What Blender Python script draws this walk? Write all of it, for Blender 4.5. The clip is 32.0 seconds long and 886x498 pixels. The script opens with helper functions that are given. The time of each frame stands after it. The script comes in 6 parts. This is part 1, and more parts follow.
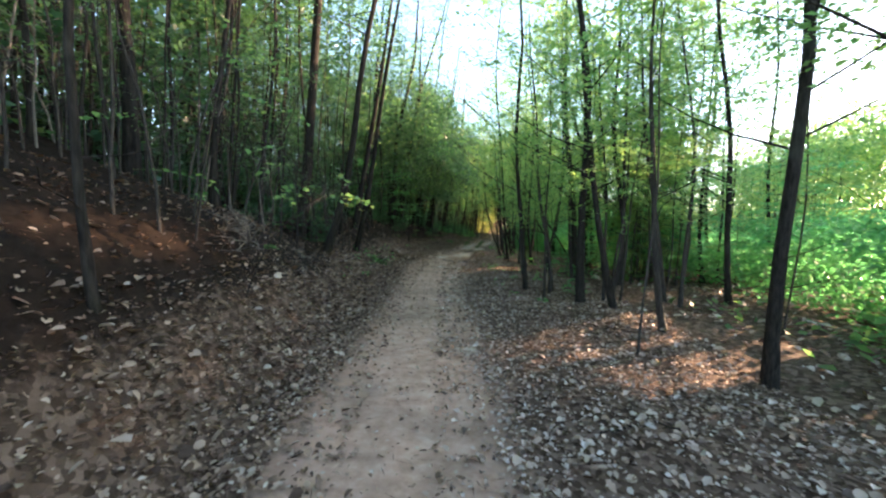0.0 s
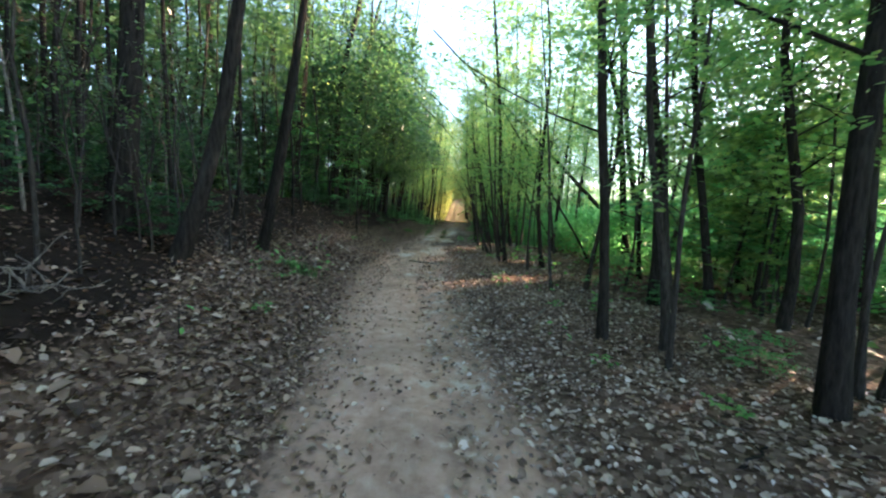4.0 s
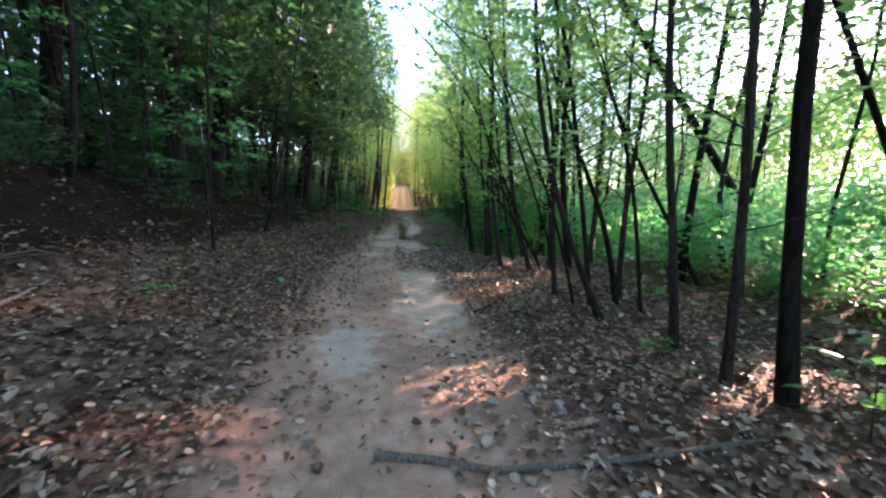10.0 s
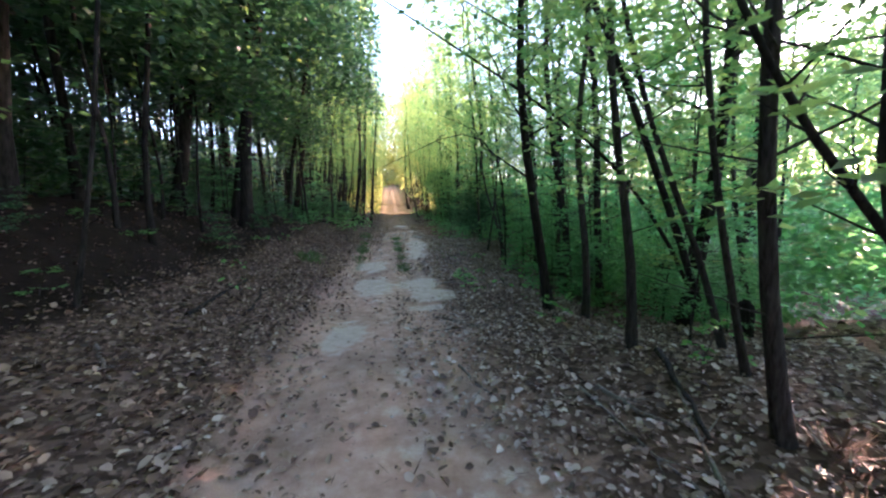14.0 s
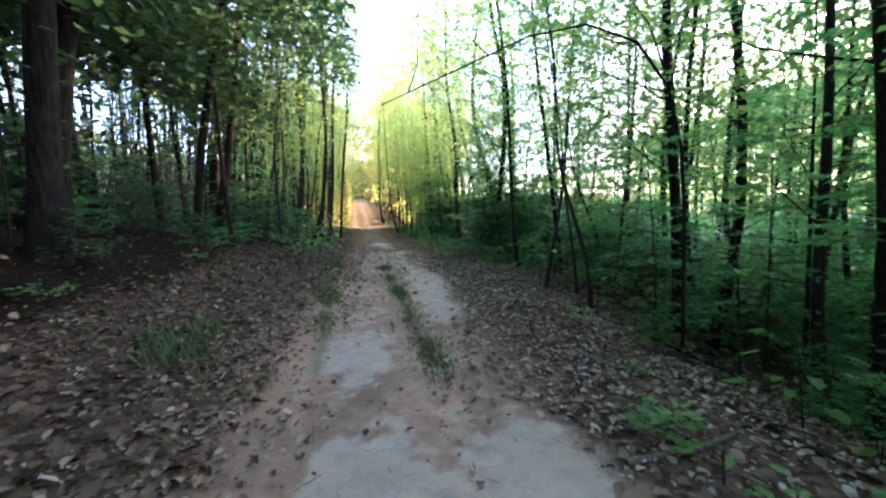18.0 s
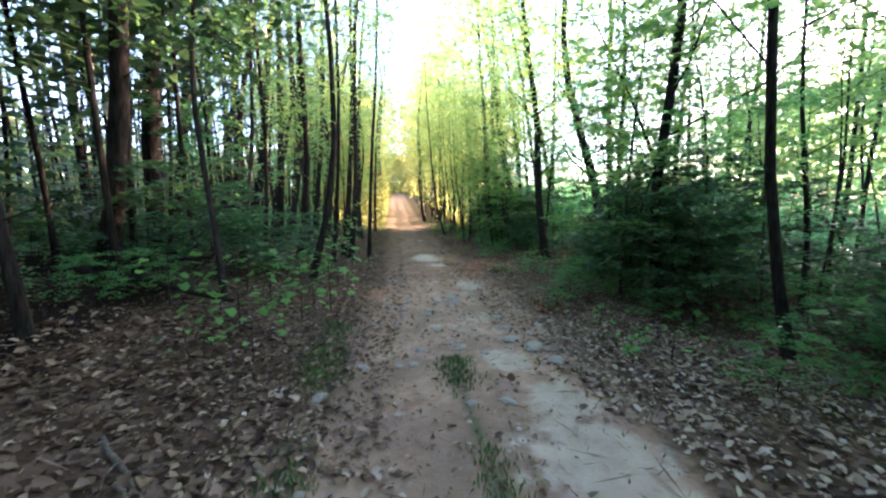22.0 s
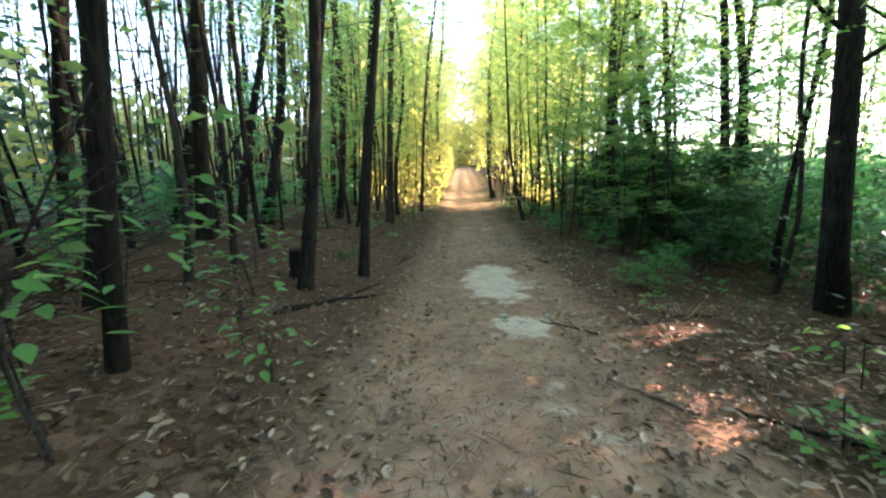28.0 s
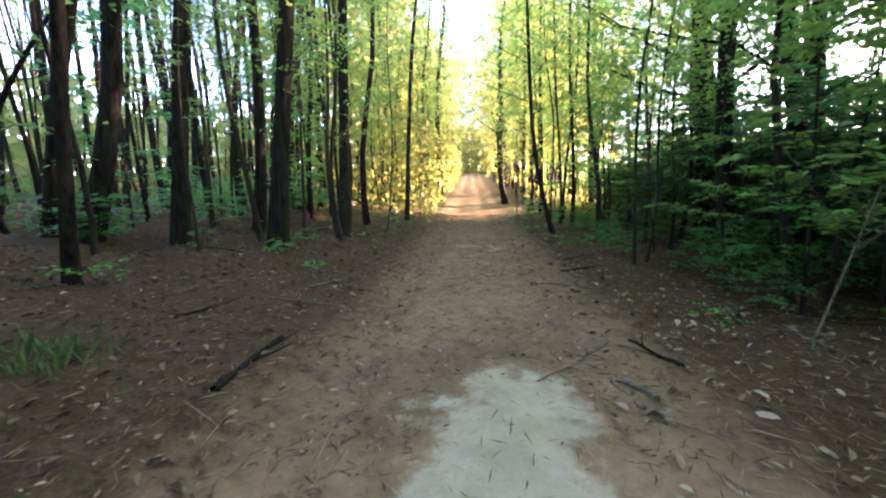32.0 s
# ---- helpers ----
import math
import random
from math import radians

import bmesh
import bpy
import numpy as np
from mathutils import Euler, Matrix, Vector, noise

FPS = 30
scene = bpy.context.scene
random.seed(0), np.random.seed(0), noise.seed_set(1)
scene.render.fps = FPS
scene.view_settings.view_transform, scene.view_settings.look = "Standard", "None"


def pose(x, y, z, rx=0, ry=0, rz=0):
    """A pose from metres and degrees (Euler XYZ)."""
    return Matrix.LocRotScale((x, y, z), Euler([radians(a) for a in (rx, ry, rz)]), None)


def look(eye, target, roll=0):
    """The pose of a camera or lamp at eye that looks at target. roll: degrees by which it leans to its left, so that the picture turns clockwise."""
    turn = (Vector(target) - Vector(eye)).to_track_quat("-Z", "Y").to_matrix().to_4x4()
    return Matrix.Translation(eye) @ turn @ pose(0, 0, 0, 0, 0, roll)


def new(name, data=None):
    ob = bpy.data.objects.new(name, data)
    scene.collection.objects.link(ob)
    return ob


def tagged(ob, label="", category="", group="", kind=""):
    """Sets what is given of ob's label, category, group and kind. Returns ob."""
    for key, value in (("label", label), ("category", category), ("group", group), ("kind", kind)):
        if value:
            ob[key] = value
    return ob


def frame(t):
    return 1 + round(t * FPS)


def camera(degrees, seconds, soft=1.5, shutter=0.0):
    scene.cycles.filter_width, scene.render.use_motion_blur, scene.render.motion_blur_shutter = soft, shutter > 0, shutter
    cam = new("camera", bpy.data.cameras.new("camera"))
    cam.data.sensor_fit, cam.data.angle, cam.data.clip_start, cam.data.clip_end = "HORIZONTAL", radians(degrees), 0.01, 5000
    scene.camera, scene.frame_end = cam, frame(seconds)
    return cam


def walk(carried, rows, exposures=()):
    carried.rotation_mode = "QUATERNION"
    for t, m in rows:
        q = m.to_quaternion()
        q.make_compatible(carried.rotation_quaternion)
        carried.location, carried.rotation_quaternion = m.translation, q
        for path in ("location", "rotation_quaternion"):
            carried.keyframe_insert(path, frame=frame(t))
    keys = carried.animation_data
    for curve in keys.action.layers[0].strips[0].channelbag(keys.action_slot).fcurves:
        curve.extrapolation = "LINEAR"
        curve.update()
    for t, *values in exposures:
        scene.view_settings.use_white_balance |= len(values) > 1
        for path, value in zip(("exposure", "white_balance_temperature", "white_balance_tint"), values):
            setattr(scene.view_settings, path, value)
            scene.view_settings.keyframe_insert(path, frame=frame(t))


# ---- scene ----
cam = camera(100.0, 32.0, soft=2.3, shutter=0.15)
PATH = [
    (0, (1.698, 0.000, 1.539), (1.360, 1.967, 1.418), 1.53),
    (0.5, (1.307, 0.744, 1.599), (1.004, 2.717, 1.483), 1.28),
    (1, (1.059, 1.457, 1.534), (0.821, 3.438, 1.407), 1.20),
    (1.5, (0.843, 2.137, 1.551), (0.640, 4.121, 1.402), 1.07),
    (2, (0.686, 2.800, 1.563), (0.521, 4.786, 1.395), 1.40),
    (2.5, (0.503, 3.451, 1.594), (0.358, 5.437, 1.404), 1.87),
    (4.5, (0.000, 6.475, 1.398), (-0.026, 8.467, 1.221), 2.83),
    (5, (-0.148, 7.350, 1.440), (-0.149, 9.342, 1.269), 2.99),
    (5.5, (-0.164, 8.056, 1.478), (-0.155, 10.049, 1.320), 2.25),
    (6, (-0.249, 8.806, 1.514), (-0.230, 10.800, 1.364), 2.03),
    (6.5, (-0.416, 9.594, 1.580), (-0.375, 11.588, 1.435), 1.84),
    (7, (-0.579, 10.330, 1.555), (-0.500, 12.321, 1.389), 2.04),
    (7.5, (-0.767, 11.126, 1.508), (-0.638, 13.114, 1.330), 2.46),
    (8, (-0.896, 11.839, 1.488), (-0.722, 13.822, 1.292), 1.97),
    (8.5, (-1.040, 12.654, 1.484), (-0.833, 14.633, 1.282), 2.25),
    (9, (-1.115, 13.406, 1.494), (-0.883, 15.381, 1.276), 1.72),
    (9.5, (-1.110, 14.188, 1.453), (-0.850, 16.158, 1.222), 2.02),
    (10, (-1.119, 14.989, 1.414), (-0.850, 16.957, 1.174), 1.95),
    (10.5, (-1.094, 15.819, 1.388), (-0.798, 17.780, 1.131), 1.96),
    (11, (-1.133, 16.573, 1.429), (-0.817, 18.532, 1.173), 1.51),
    (11.5, (-1.129, 17.254, 1.438), (-0.802, 19.211, 1.189), 1.07),
    (12, (-1.154, 17.993, 1.468), (-0.810, 19.947, 1.213), 0.71),
    (12.5, (-1.259, 18.826, 1.476), (-0.889, 20.775, 1.227), 0.69),
    (13, (-1.230, 19.605, 1.483), (-0.863, 21.555, 1.232), 0.23),
    (13.5, (-1.239, 20.349, 1.548), (-0.899, 22.305, 1.305), -0.00),
    (14, (-1.176, 21.066, 1.595), (-0.860, 23.026, 1.351), -0.83),
    (14.5, (-1.143, 21.687, 1.624), (-0.845, 23.650, 1.386), -1.41),
    (16.5, (-1.506, 24.595, 1.356), (-1.059, 26.535, 1.169), -0.82),
    (17, (-1.618, 25.384, 1.316), (-1.149, 27.322, 1.150), -0.90),
    (17.5, (-1.555, 26.174, 1.340), (-1.064, 28.106, 1.176), -0.96),
    (18, (-1.491, 26.996, 1.398), (-1.005, 28.929, 1.232), -0.82),
    (18.5, (-1.478, 27.820, 1.454), (-1.001, 29.755, 1.287), -0.95),
    (19, (-1.424, 28.647, 1.484), (-0.952, 30.584, 1.324), -0.83),
    (19.5, (-1.436, 29.429, 1.522), (-0.975, 31.370, 1.373), -0.73),
    (20, (-1.417, 30.194, 1.507), (-0.981, 32.141, 1.363), -0.67),
    (20.5, (-1.442, 30.941, 1.522), (-1.022, 32.892, 1.390), -0.82),
    (21, (-1.423, 31.598, 1.582), (-1.037, 33.555, 1.432), -0.95),
    (21.5, (-1.318, 32.237, 1.617), (-0.968, 34.198, 1.430), -1.34),
    (22, (-1.232, 32.873, 1.658), (-0.947, 34.843, 1.466), -1.72),
    (22.5, (-1.060, 33.582, 1.679), (-0.843, 35.560, 1.478), -2.27),
    (23, (-1.002, 34.205, 1.669), (-0.861, 36.191, 1.474), -2.54),
    (23.5, (-0.932, 34.768, 1.651), (-0.838, 36.757, 1.457), -2.76),
    (24, (-0.866, 35.344, 1.653), (-0.841, 37.334, 1.456), -2.84),
    (24.5, (-0.869, 35.905, 1.706), (-0.876, 37.892, 1.482), -2.57),
    (25, (-0.762, 36.523, 1.702), (-0.781, 38.508, 1.463), -2.51),
    (25.5, (-0.712, 37.150, 1.658), (-0.756, 39.130, 1.383), -2.53),
    (27.5, (-0.619, 39.453, 1.455), (-0.684, 41.427, 1.139), -0.70),
    (28, (-0.563, 40.056, 1.510), (-0.633, 42.031, 1.200), -0.71),
    (28.5, (-0.432, 40.589, 1.526), (-0.528, 42.563, 1.218), -0.49),
    (29, (-0.385, 41.111, 1.482), (-0.518, 43.082, 1.172), -0.40),
    (29.5, (-0.360, 41.679, 1.369), (-0.488, 43.654, 1.081), -0.91),
    (30, (-0.390, 42.221, 1.270), (-0.528, 44.196, 0.987), -0.95),
    (30.5, (-0.389, 42.747, 1.311), (-0.516, 44.722, 1.027), -0.81),
    (31, (-0.374, 43.339, 1.270), (-0.499, 45.316, 0.998), -0.83),
    (31.5, (-0.394, 43.910, 1.291), (-0.500, 45.888, 1.016), -0.60),
    (32, (-0.200, 44.570, 1.223), (-0.325, 46.549, 0.965), -0.88),
]
walk(cam, [(t, look(eye, target, roll)) for t, eye, target, roll in PATH], ((0, 3.05, 6400, 14), (5, 3.3, 6050, 16), (9, 3.3, 5900, 24), (12, 3.5, 5700, 40), (17, 3.75, 5900, 38), (20, 3.85, 5850, 41), (22, 3.9, 5850, 39), (25, 3.85, 6000, 25), (28, 3.95, 6250, 29), (32, 4.0, 6200, 38)))
SUN_AZ, SUN_EL = radians(62), radians(12)
TO_SUN = Vector((math.sin(SUN_AZ) * math.cos(SUN_EL), math.cos(SUN_AZ) * math.cos(SUN_EL), math.sin(SUN_EL)))
world = bpy.data.worlds.new("sky")
scene.world = world
world.use_nodes = True
wn = world.node_tree
sky = wn.nodes.new("ShaderNodeTexSky")
sky.sky_type, sky.sun_disc = "NISHITA", False
sky.sun_elevation, sky.sun_rotation, sky.air_density, sky.dust_density = SUN_EL, SUN_AZ, 0.9, 0.7
wn.nodes["Background"].inputs["Strength"].default_value = 0.15
wn.links.new(sky.outputs["Color"], wn.nodes["Background"].inputs["Color"])
sun = new("sun", bpy.data.lights.new("sun", "SUN"))
sun.data.energy, sun.data.angle, sun.data.color = 5.0, radians(0.55), (1.0, 0.68, 0.43)
sun.matrix_world = look(TO_SUN * 60, (0, 0, 0))


# ---- materials ----
def nodes_of(name):
    m = bpy.data.materials.new(name)
    m.use_nodes = True
    t = m.node_tree
    return m, t, t.nodes["Principled BSDF"], t.nodes["Material Output"]


def ramp(t, fac, stops):
    r = t.nodes.new("ShaderNodeValToRGB")
    e = r.color_ramp.elements
    while len(e) < len(stops):
        e.new(0.5)
    for k, (p, c) in enumerate(stops):
        e[k].position, e[k].color = p, (*c, 1)
    t.links.new(fac, r.inputs["Fac"])
    return r.outputs["Color"]


def noise_at(t, scale, detail=4, rough=0.55, vec=None):
    n = t.nodes.new("ShaderNodeTexNoise")
    n.inputs["Scale"].default_value, n.inputs["Detail"].default_value, n.inputs["Roughness"].default_value = scale, detail, rough
    if vec:
        t.links.new(vec, n.inputs["Vector"])
    return n.outputs["Fac"]


def mixed(t, fac, a, b, mode="MIX"):
    m = t.nodes.new("ShaderNodeMix")
    m.data_type, m.blend_type = "RGBA", mode
    for sock, v in ((m.inputs[0], fac), (m.inputs[6], a), (m.inputs[7], b)):
        if isinstance(v, (int, float)):
            sock.default_value = v
        elif isinstance(v, tuple):
            sock.default_value = (*v, 1)
        else:
            t.links.new(v, sock)
    return m.outputs[2]


def calc(t, op, a, b=0.0, c=0.0):
    m = t.nodes.new("ShaderNodeMath")
    m.operation = op
    for k, v in enumerate((a, b, c)):
        if isinstance(v, (int, float)):
            m.inputs[k].default_value = v
        else:
            t.links.new(v, m.inputs[k])
    return m.outputs[0]


def span(t, v, lo, hi):
    m = t.nodes.new("ShaderNodeMapRange")
    m.interpolation_type = "SMOOTHSTEP"
    m.inputs["From Min"].default_value, m.inputs["From Max"].default_value = lo, hi
    t.links.new(v, m.inputs["Value"])
    return m.outputs["Result"]


def relief(t, p, height, strength, far=0.02):
    b = t.nodes.new("ShaderNodeBump")
    b.inputs["Strength"].default_value, b.inputs["Distance"].default_value = strength, far
    t.links.new(height, b.inputs["Height"])
    t.links.new(b.outputs["Normal"], p.inputs["Normal"])


def place_of(t, stretch=(1, 1, 1)):
    c, m = t.nodes.new("ShaderNodeTexCoord"), t.nodes.new("ShaderNodeMapping")
    m.inputs["Scale"].default_value = stretch
    t.links.new(c.outputs["Object"], m.inputs["Vector"])
    return m.outputs["Vector"]


def attr(t, name):
    a = t.nodes.new("ShaderNodeAttribute")
    a.attribute_name = name
    return a.outputs["Fac"]


def island(t):
    return t.nodes.new("ShaderNodeNewGeometry").outputs["Random Per Island"]


def any_object(t):
    return t.nodes.new("ShaderNodeObjectInfo").outputs["Random"]


def bark_material(name, dark, light, lichen, ridge=9.0):
    m, t, p, out = nodes_of(name)
    v = place_of(t, (1, 1, 0.16))
    fine = noise_at(t, ridge * 4, 6, 0.65, v)
    big = noise_at(t, 1.7, 3, 0.5, place_of(t))
    c = ramp(t, fine, ((0.36, dark), (0.58, light), (0.75, tuple(k * 1.4 for k in light))))
    c = mixed(t, span(t, big, 0.56, 0.72), c, lichen)
    c = mixed(t, calc(t, "MULTIPLY", any_object(t), 0.35), c, tuple(k * 0.55 for k in dark))
    t.links.new(c, p.inputs["Base Color"])
    p.inputs["Roughness"].default_value = 0.9
    p.inputs["Specular IOR Level"].default_value = 0.15
    relief(t, p, fine, 1.0, 0.02)
    return m


def leaf_material(name, low, mid, high, glow, through_part=0.5, rough=0.45):
    m, t, p, out = nodes_of(name)
    c = ramp(t, island(t), ((0.05, low), (0.55, mid), (0.97, high)))
    c = mixed(t, calc(t, "MULTIPLY", any_object(t), 0.3), c, mid)
    t.links.new(c, p.inputs["Base Color"])
    p.inputs["Roughness"].default_value = rough
    p.inputs["Specular IOR Level"].default_value = 0.35
    tr, mx = t.nodes.new("ShaderNodeBsdfTranslucent"), t.nodes.new("ShaderNodeMixShader")
    t.links.new(mixed(t, 1.0, c, glow, "MULTIPLY"), tr.inputs["Color"])
    mx.inputs[0].default_value = through_part
    t.links.new(p.outputs[0], mx.inputs[1])
    t.links.new(tr.outputs[0], mx.inputs[2])
    t.links.new(mx.outputs[0], out.inputs["Surface"])
    return m


M_BARK = bark_material("bark_dark", (0.009, 0.008, 0.007), (0.036, 0.031, 0.027), (0.06, 0.062, 0.05))
M_PINE = bark_material("bark_pine", (0.006, 0.005, 0.0045), (0.034, 0.029, 0.025), (0.05, 0.048, 0.04), 6.0)
M_GREY = bark_material("bark_grey", (0.02, 0.017, 0.015), (0.07, 0.062, 0.055), (0.10, 0.105, 0.088), 12.0)
M_DEAD = bark_material("dead_wood", (0.11, 0.09, 0.075), (0.3, 0.26, 0.22), (0.2, 0.2, 0.16), 14.0)
M_LEAF_SUN = leaf_material("leaf_light", (0.062, 0.145, 0.055), (0.105, 0.21, 0.08), (0.19, 0.275, 0.09), (2.8, 2.6, 2.0), 0.58)
M_LEAF = leaf_material("leaf_green", (0.048, 0.11, 0.042), (0.083, 0.16, 0.058), (0.13, 0.21, 0.073), (2.3, 2.4, 1.9), 0.5)
M_LEAF_DARK = leaf_material("leaf_dark", (0.022, 0.06, 0.034), (0.04, 0.095, 0.05), (0.08, 0.15, 0.07), (2.2, 2.4, 1.8), 0.32, 0.28)
M_LEAF_GLOSSY = leaf_material("leaf_glossy", (0.036, 0.088, 0.054), (0.062, 0.135, 0.075), (0.115, 0.205, 0.105), (2.2, 2.4, 1.8), 0.38, 0.24)
M_LEAF_FRESH = leaf_material("leaf_fresh", (0.055, 0.165, 0.068), (0.088, 0.235, 0.09), (0.14, 0.31, 0.115), (2.0, 2.4, 2.0), 0.58)
# leaves paled to yellow, so their colour holds the low sun's gold
M_LEAF_SUNLIT = leaf_material("leaf_sunlit", (0.13, 0.18, 0.055), (0.21, 0.25, 0.085), (0.31, 0.32, 0.12), (2.0, 1.9, 1.5), 0.55)
M_FERN = leaf_material("leaf_seedling", (0.07, 0.2, 0.06), (0.11, 0.285, 0.08), (0.175, 0.37, 0.1), (1.8, 2.0, 1.5), 0.4)
M_GRASS = leaf_material("grass_blade", (0.05, 0.11, 0.035), (0.08, 0.15, 0.05), (0.15, 0.2, 0.08), (1.5, 1.7, 1.2), 0.3, 0.6)


def litter_material(name, stops):
    m, t, p, out = nodes_of(name)
    i = island(t)
    c = ramp(t, i, stops)
    c = mixed(t, calc(t, "MULTIPLY", noise_at(t, 40, 3), 0.3), c, (0.13, 0.09, 0.065))
    t.links.new(c, p.inputs["Base Color"])
    p.inputs["Roughness"].default_value = 0.65
    p.inputs["Specular IOR Level"].default_value = 0.25
    return m


M_LITTER = litter_material("dry_leaf", ((0.0, (0.05, 0.028, 0.018)), (0.3, (0.17, 0.10, 0.065)), (0.6, (0.32, 0.21, 0.145)), (0.88, (0.45, 0.335, 0.25)), (0.99, (0.58, 0.48, 0.385))))
# litter browns darkened to stand for the shade on the bank side
M_LITTER_SHADED = litter_material("shaded_leaf", ((0.0, (0.02, 0.011, 0.007)), (0.35, (0.075, 0.042, 0.026)), (0.65, (0.165, 0.10, 0.064)), (0.88, (0.29, 0.205, 0.14)), (0.98, (0.47, 0.37, 0.285))))
# paler litter, with the open side's extra light put into its colour
M_LITTER_LIT = litter_material("lit_leaf", ((0.0, (0.07, 0.048, 0.037)), (0.3, (0.27, 0.185, 0.138)), (0.6, (0.44, 0.33, 0.26)), (0.88, (0.56, 0.45, 0.375)), (0.99, (0.66, 0.57, 0.5))))
M_STRAW = litter_material("pine_straw", ((0.0, (0.06, 0.032, 0.02)), (0.4, (0.14, 0.076, 0.046)), (0.75, (0.25, 0.145, 0.092)), (0.98, (0.42, 0.29, 0.2))))
# darker copy of the straw, with the trees' shade in its colour
M_STRAW_SHADED = litter_material("shaded_straw", ((0.0, (0.022, 0.012, 0.008)), (0.4, (0.065, 0.036, 0.022)), (0.75, (0.13, 0.076, 0.048)), (0.98, (0.3, 0.21, 0.15))))
M_RUST = litter_material("rust_leaf", ((0.0, (0.10, 0.035, 0.015)), (0.5, (0.26, 0.10, 0.045)), (0.95, (0.42, 0.2, 0.10))))


def ground_material():
    m, t, p, out = nodes_of("forest_soil")
    pos = t.nodes.new("ShaderNodeNewGeometry").outputs["Position"]
    n1, n2, n3 = noise_at(t, 0.9, 5, 0.6, pos), noise_at(t, 6, 6, 0.65, pos), noise_at(t, 45, 4, 0.7, pos)
    v = t.nodes.new("ShaderNodeTexVoronoi")
    v.inputs["Scale"].default_value = 17
    t.links.new(pos, v.inputs["Vector"])
    cell = t.nodes.new("ShaderNodeSeparateColor")
    t.links.new(v.outputs["Color"], cell.inputs["Color"])
    litter = ramp(t, cell.outputs[0], ((0.0, (0.05, 0.032, 0.022)), (0.5, (0.11, 0.071, 0.051)), (0.95, (0.21, 0.143, 0.107))))
    needle = ramp(t, n3, ((0.3, (0.05, 0.028, 0.018)), (0.7, (0.15, 0.085, 0.055))))
    litter = mixed(t, calc(t, "MULTIPLY", attr(t, "needle"), 0.8), litter, needle)
    dirt = ramp(t, n2, ((0.25, (0.34, 0.2, 0.142)), (0.5, (0.52, 0.335, 0.245)), (0.75, (0.65, 0.47, 0.365))))
    dirt = mixed(t, calc(t, "MULTIPLY", attr(t, "needle"), 0.7), dirt, ramp(t, n2, ((0.3, (0.21, 0.118, 0.072)), (0.7, (0.38, 0.235, 0.15)))))
    sand = ramp(t, n2, ((0.25, (0.42, 0.335, 0.265)), (0.5, (0.56, 0.46, 0.375)), (0.75, (0.66, 0.565, 0.475))))
    moss = ramp(t, n3, ((0.3, (0.07, 0.09, 0.04)), (0.7, (0.14, 0.17, 0.08))))
    jit = calc(t, "MULTIPLY", calc(t, "SUBTRACT", n2, 0.5), 0.9)
    dirt = mixed(t, calc(t, "MULTIPLY", span(t, n1, 0.42, 0.68), 0.5), dirt, (0.17, 0.12, 0.09))
    off = span(t, calc(t, "ADD", attr(t, "litter"), jit), 0.28, 0.74)
    c = mixed(t, off, dirt, litter)
    # bare earth sunk to near black, so its colour carries the bank's shade
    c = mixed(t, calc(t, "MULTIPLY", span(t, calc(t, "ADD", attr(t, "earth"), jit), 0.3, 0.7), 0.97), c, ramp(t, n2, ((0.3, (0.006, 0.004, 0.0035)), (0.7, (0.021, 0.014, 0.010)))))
    lobe = noise_at(t, 2.4, 3, 0.5, pos)
    jit2 = calc(t, "ADD", calc(t, "MULTIPLY", calc(t, "SUBTRACT", n2, 0.5), 0.8), calc(t, "MULTIPLY", calc(t, "SUBTRACT", n3, 0.5), 0.2))
    jit2 = calc(t, "ADD", jit2, calc(t, "MULTIPLY", calc(t, "SUBTRACT", lobe, 0.5), 1.2))
    bare = span(t, calc(t, "ADD", attr(t, "bare"), jit2), 0.33, 0.66)
    c = mixed(t, calc(t, "MULTIPLY", bare, 0.92), c, sand)
    green = span(t, calc(t, "ADD", attr(t, "green"), jit), 0.45, 0.8)
    c = mixed(t, calc(t, "MULTIPLY", green, 0.7), c, moss)
    t.links.new(c, p.inputs["Base Color"])
    p.inputs["Roughness"].default_value = 0.95
    p.inputs["Specular IOR Level"].default_value = 0.1
    relief(t, p, calc(t, "ADD", n3, calc(t, "MULTIPLY", cell.outputs[0], off)), 0.7, 0.02)
    return m


M_GROUND = ground_material()


def stone_material():
    m, t, p, out = nodes_of("pale_stone")
    c = ramp(t, noise_at(t, 9, 6, 0.6, place_of(t)), ((0.3, (0.29, 0.26, 0.23)), (0.7, (0.50, 0.46, 0.41))))
    c = mixed(t, calc(t, "MULTIPLY", any_object(t), 0.5), c, (0.36, 0.30, 0.25))
    t.links.new(c, p.inputs["Base Color"])
    p.inputs["Roughness"].default_value = 0.85
    relief(t, p, noise_at(t, 30, 5), 0.4, 0.01)
    return m


M_STONE = stone_material()


# ---- mesh helpers ----
def mesh_from(name, verts, faces, material, smooth=False):
    """verts (n, 3); faces (m, k) of one size."""
    verts, faces = np.asarray(verts, np.float32), np.asarray(faces, np.int32)
    me = bpy.data.meshes.new(name)
    k = faces.shape[1]
    me.vertices.add(len(verts))
    me.vertices.foreach_set("co", verts.ravel())
    me.loops.add(faces.size)
    me.loops.foreach_set("vertex_index", faces.ravel())
    me.polygons.add(len(faces))
    me.polygons.foreach_set("loop_start", np.arange(0, faces.size, k, dtype=np.int32))
    if smooth:
        me.polygons.foreach_set("use_smooth", np.ones(len(faces), bool))
    me.update(calc_edges=True)
    me.materials.append(material)
    return me


def part(name, me, parent, label=""):
    ob = new(name, me)
    ob.parent = parent
    return tagged(ob, label)


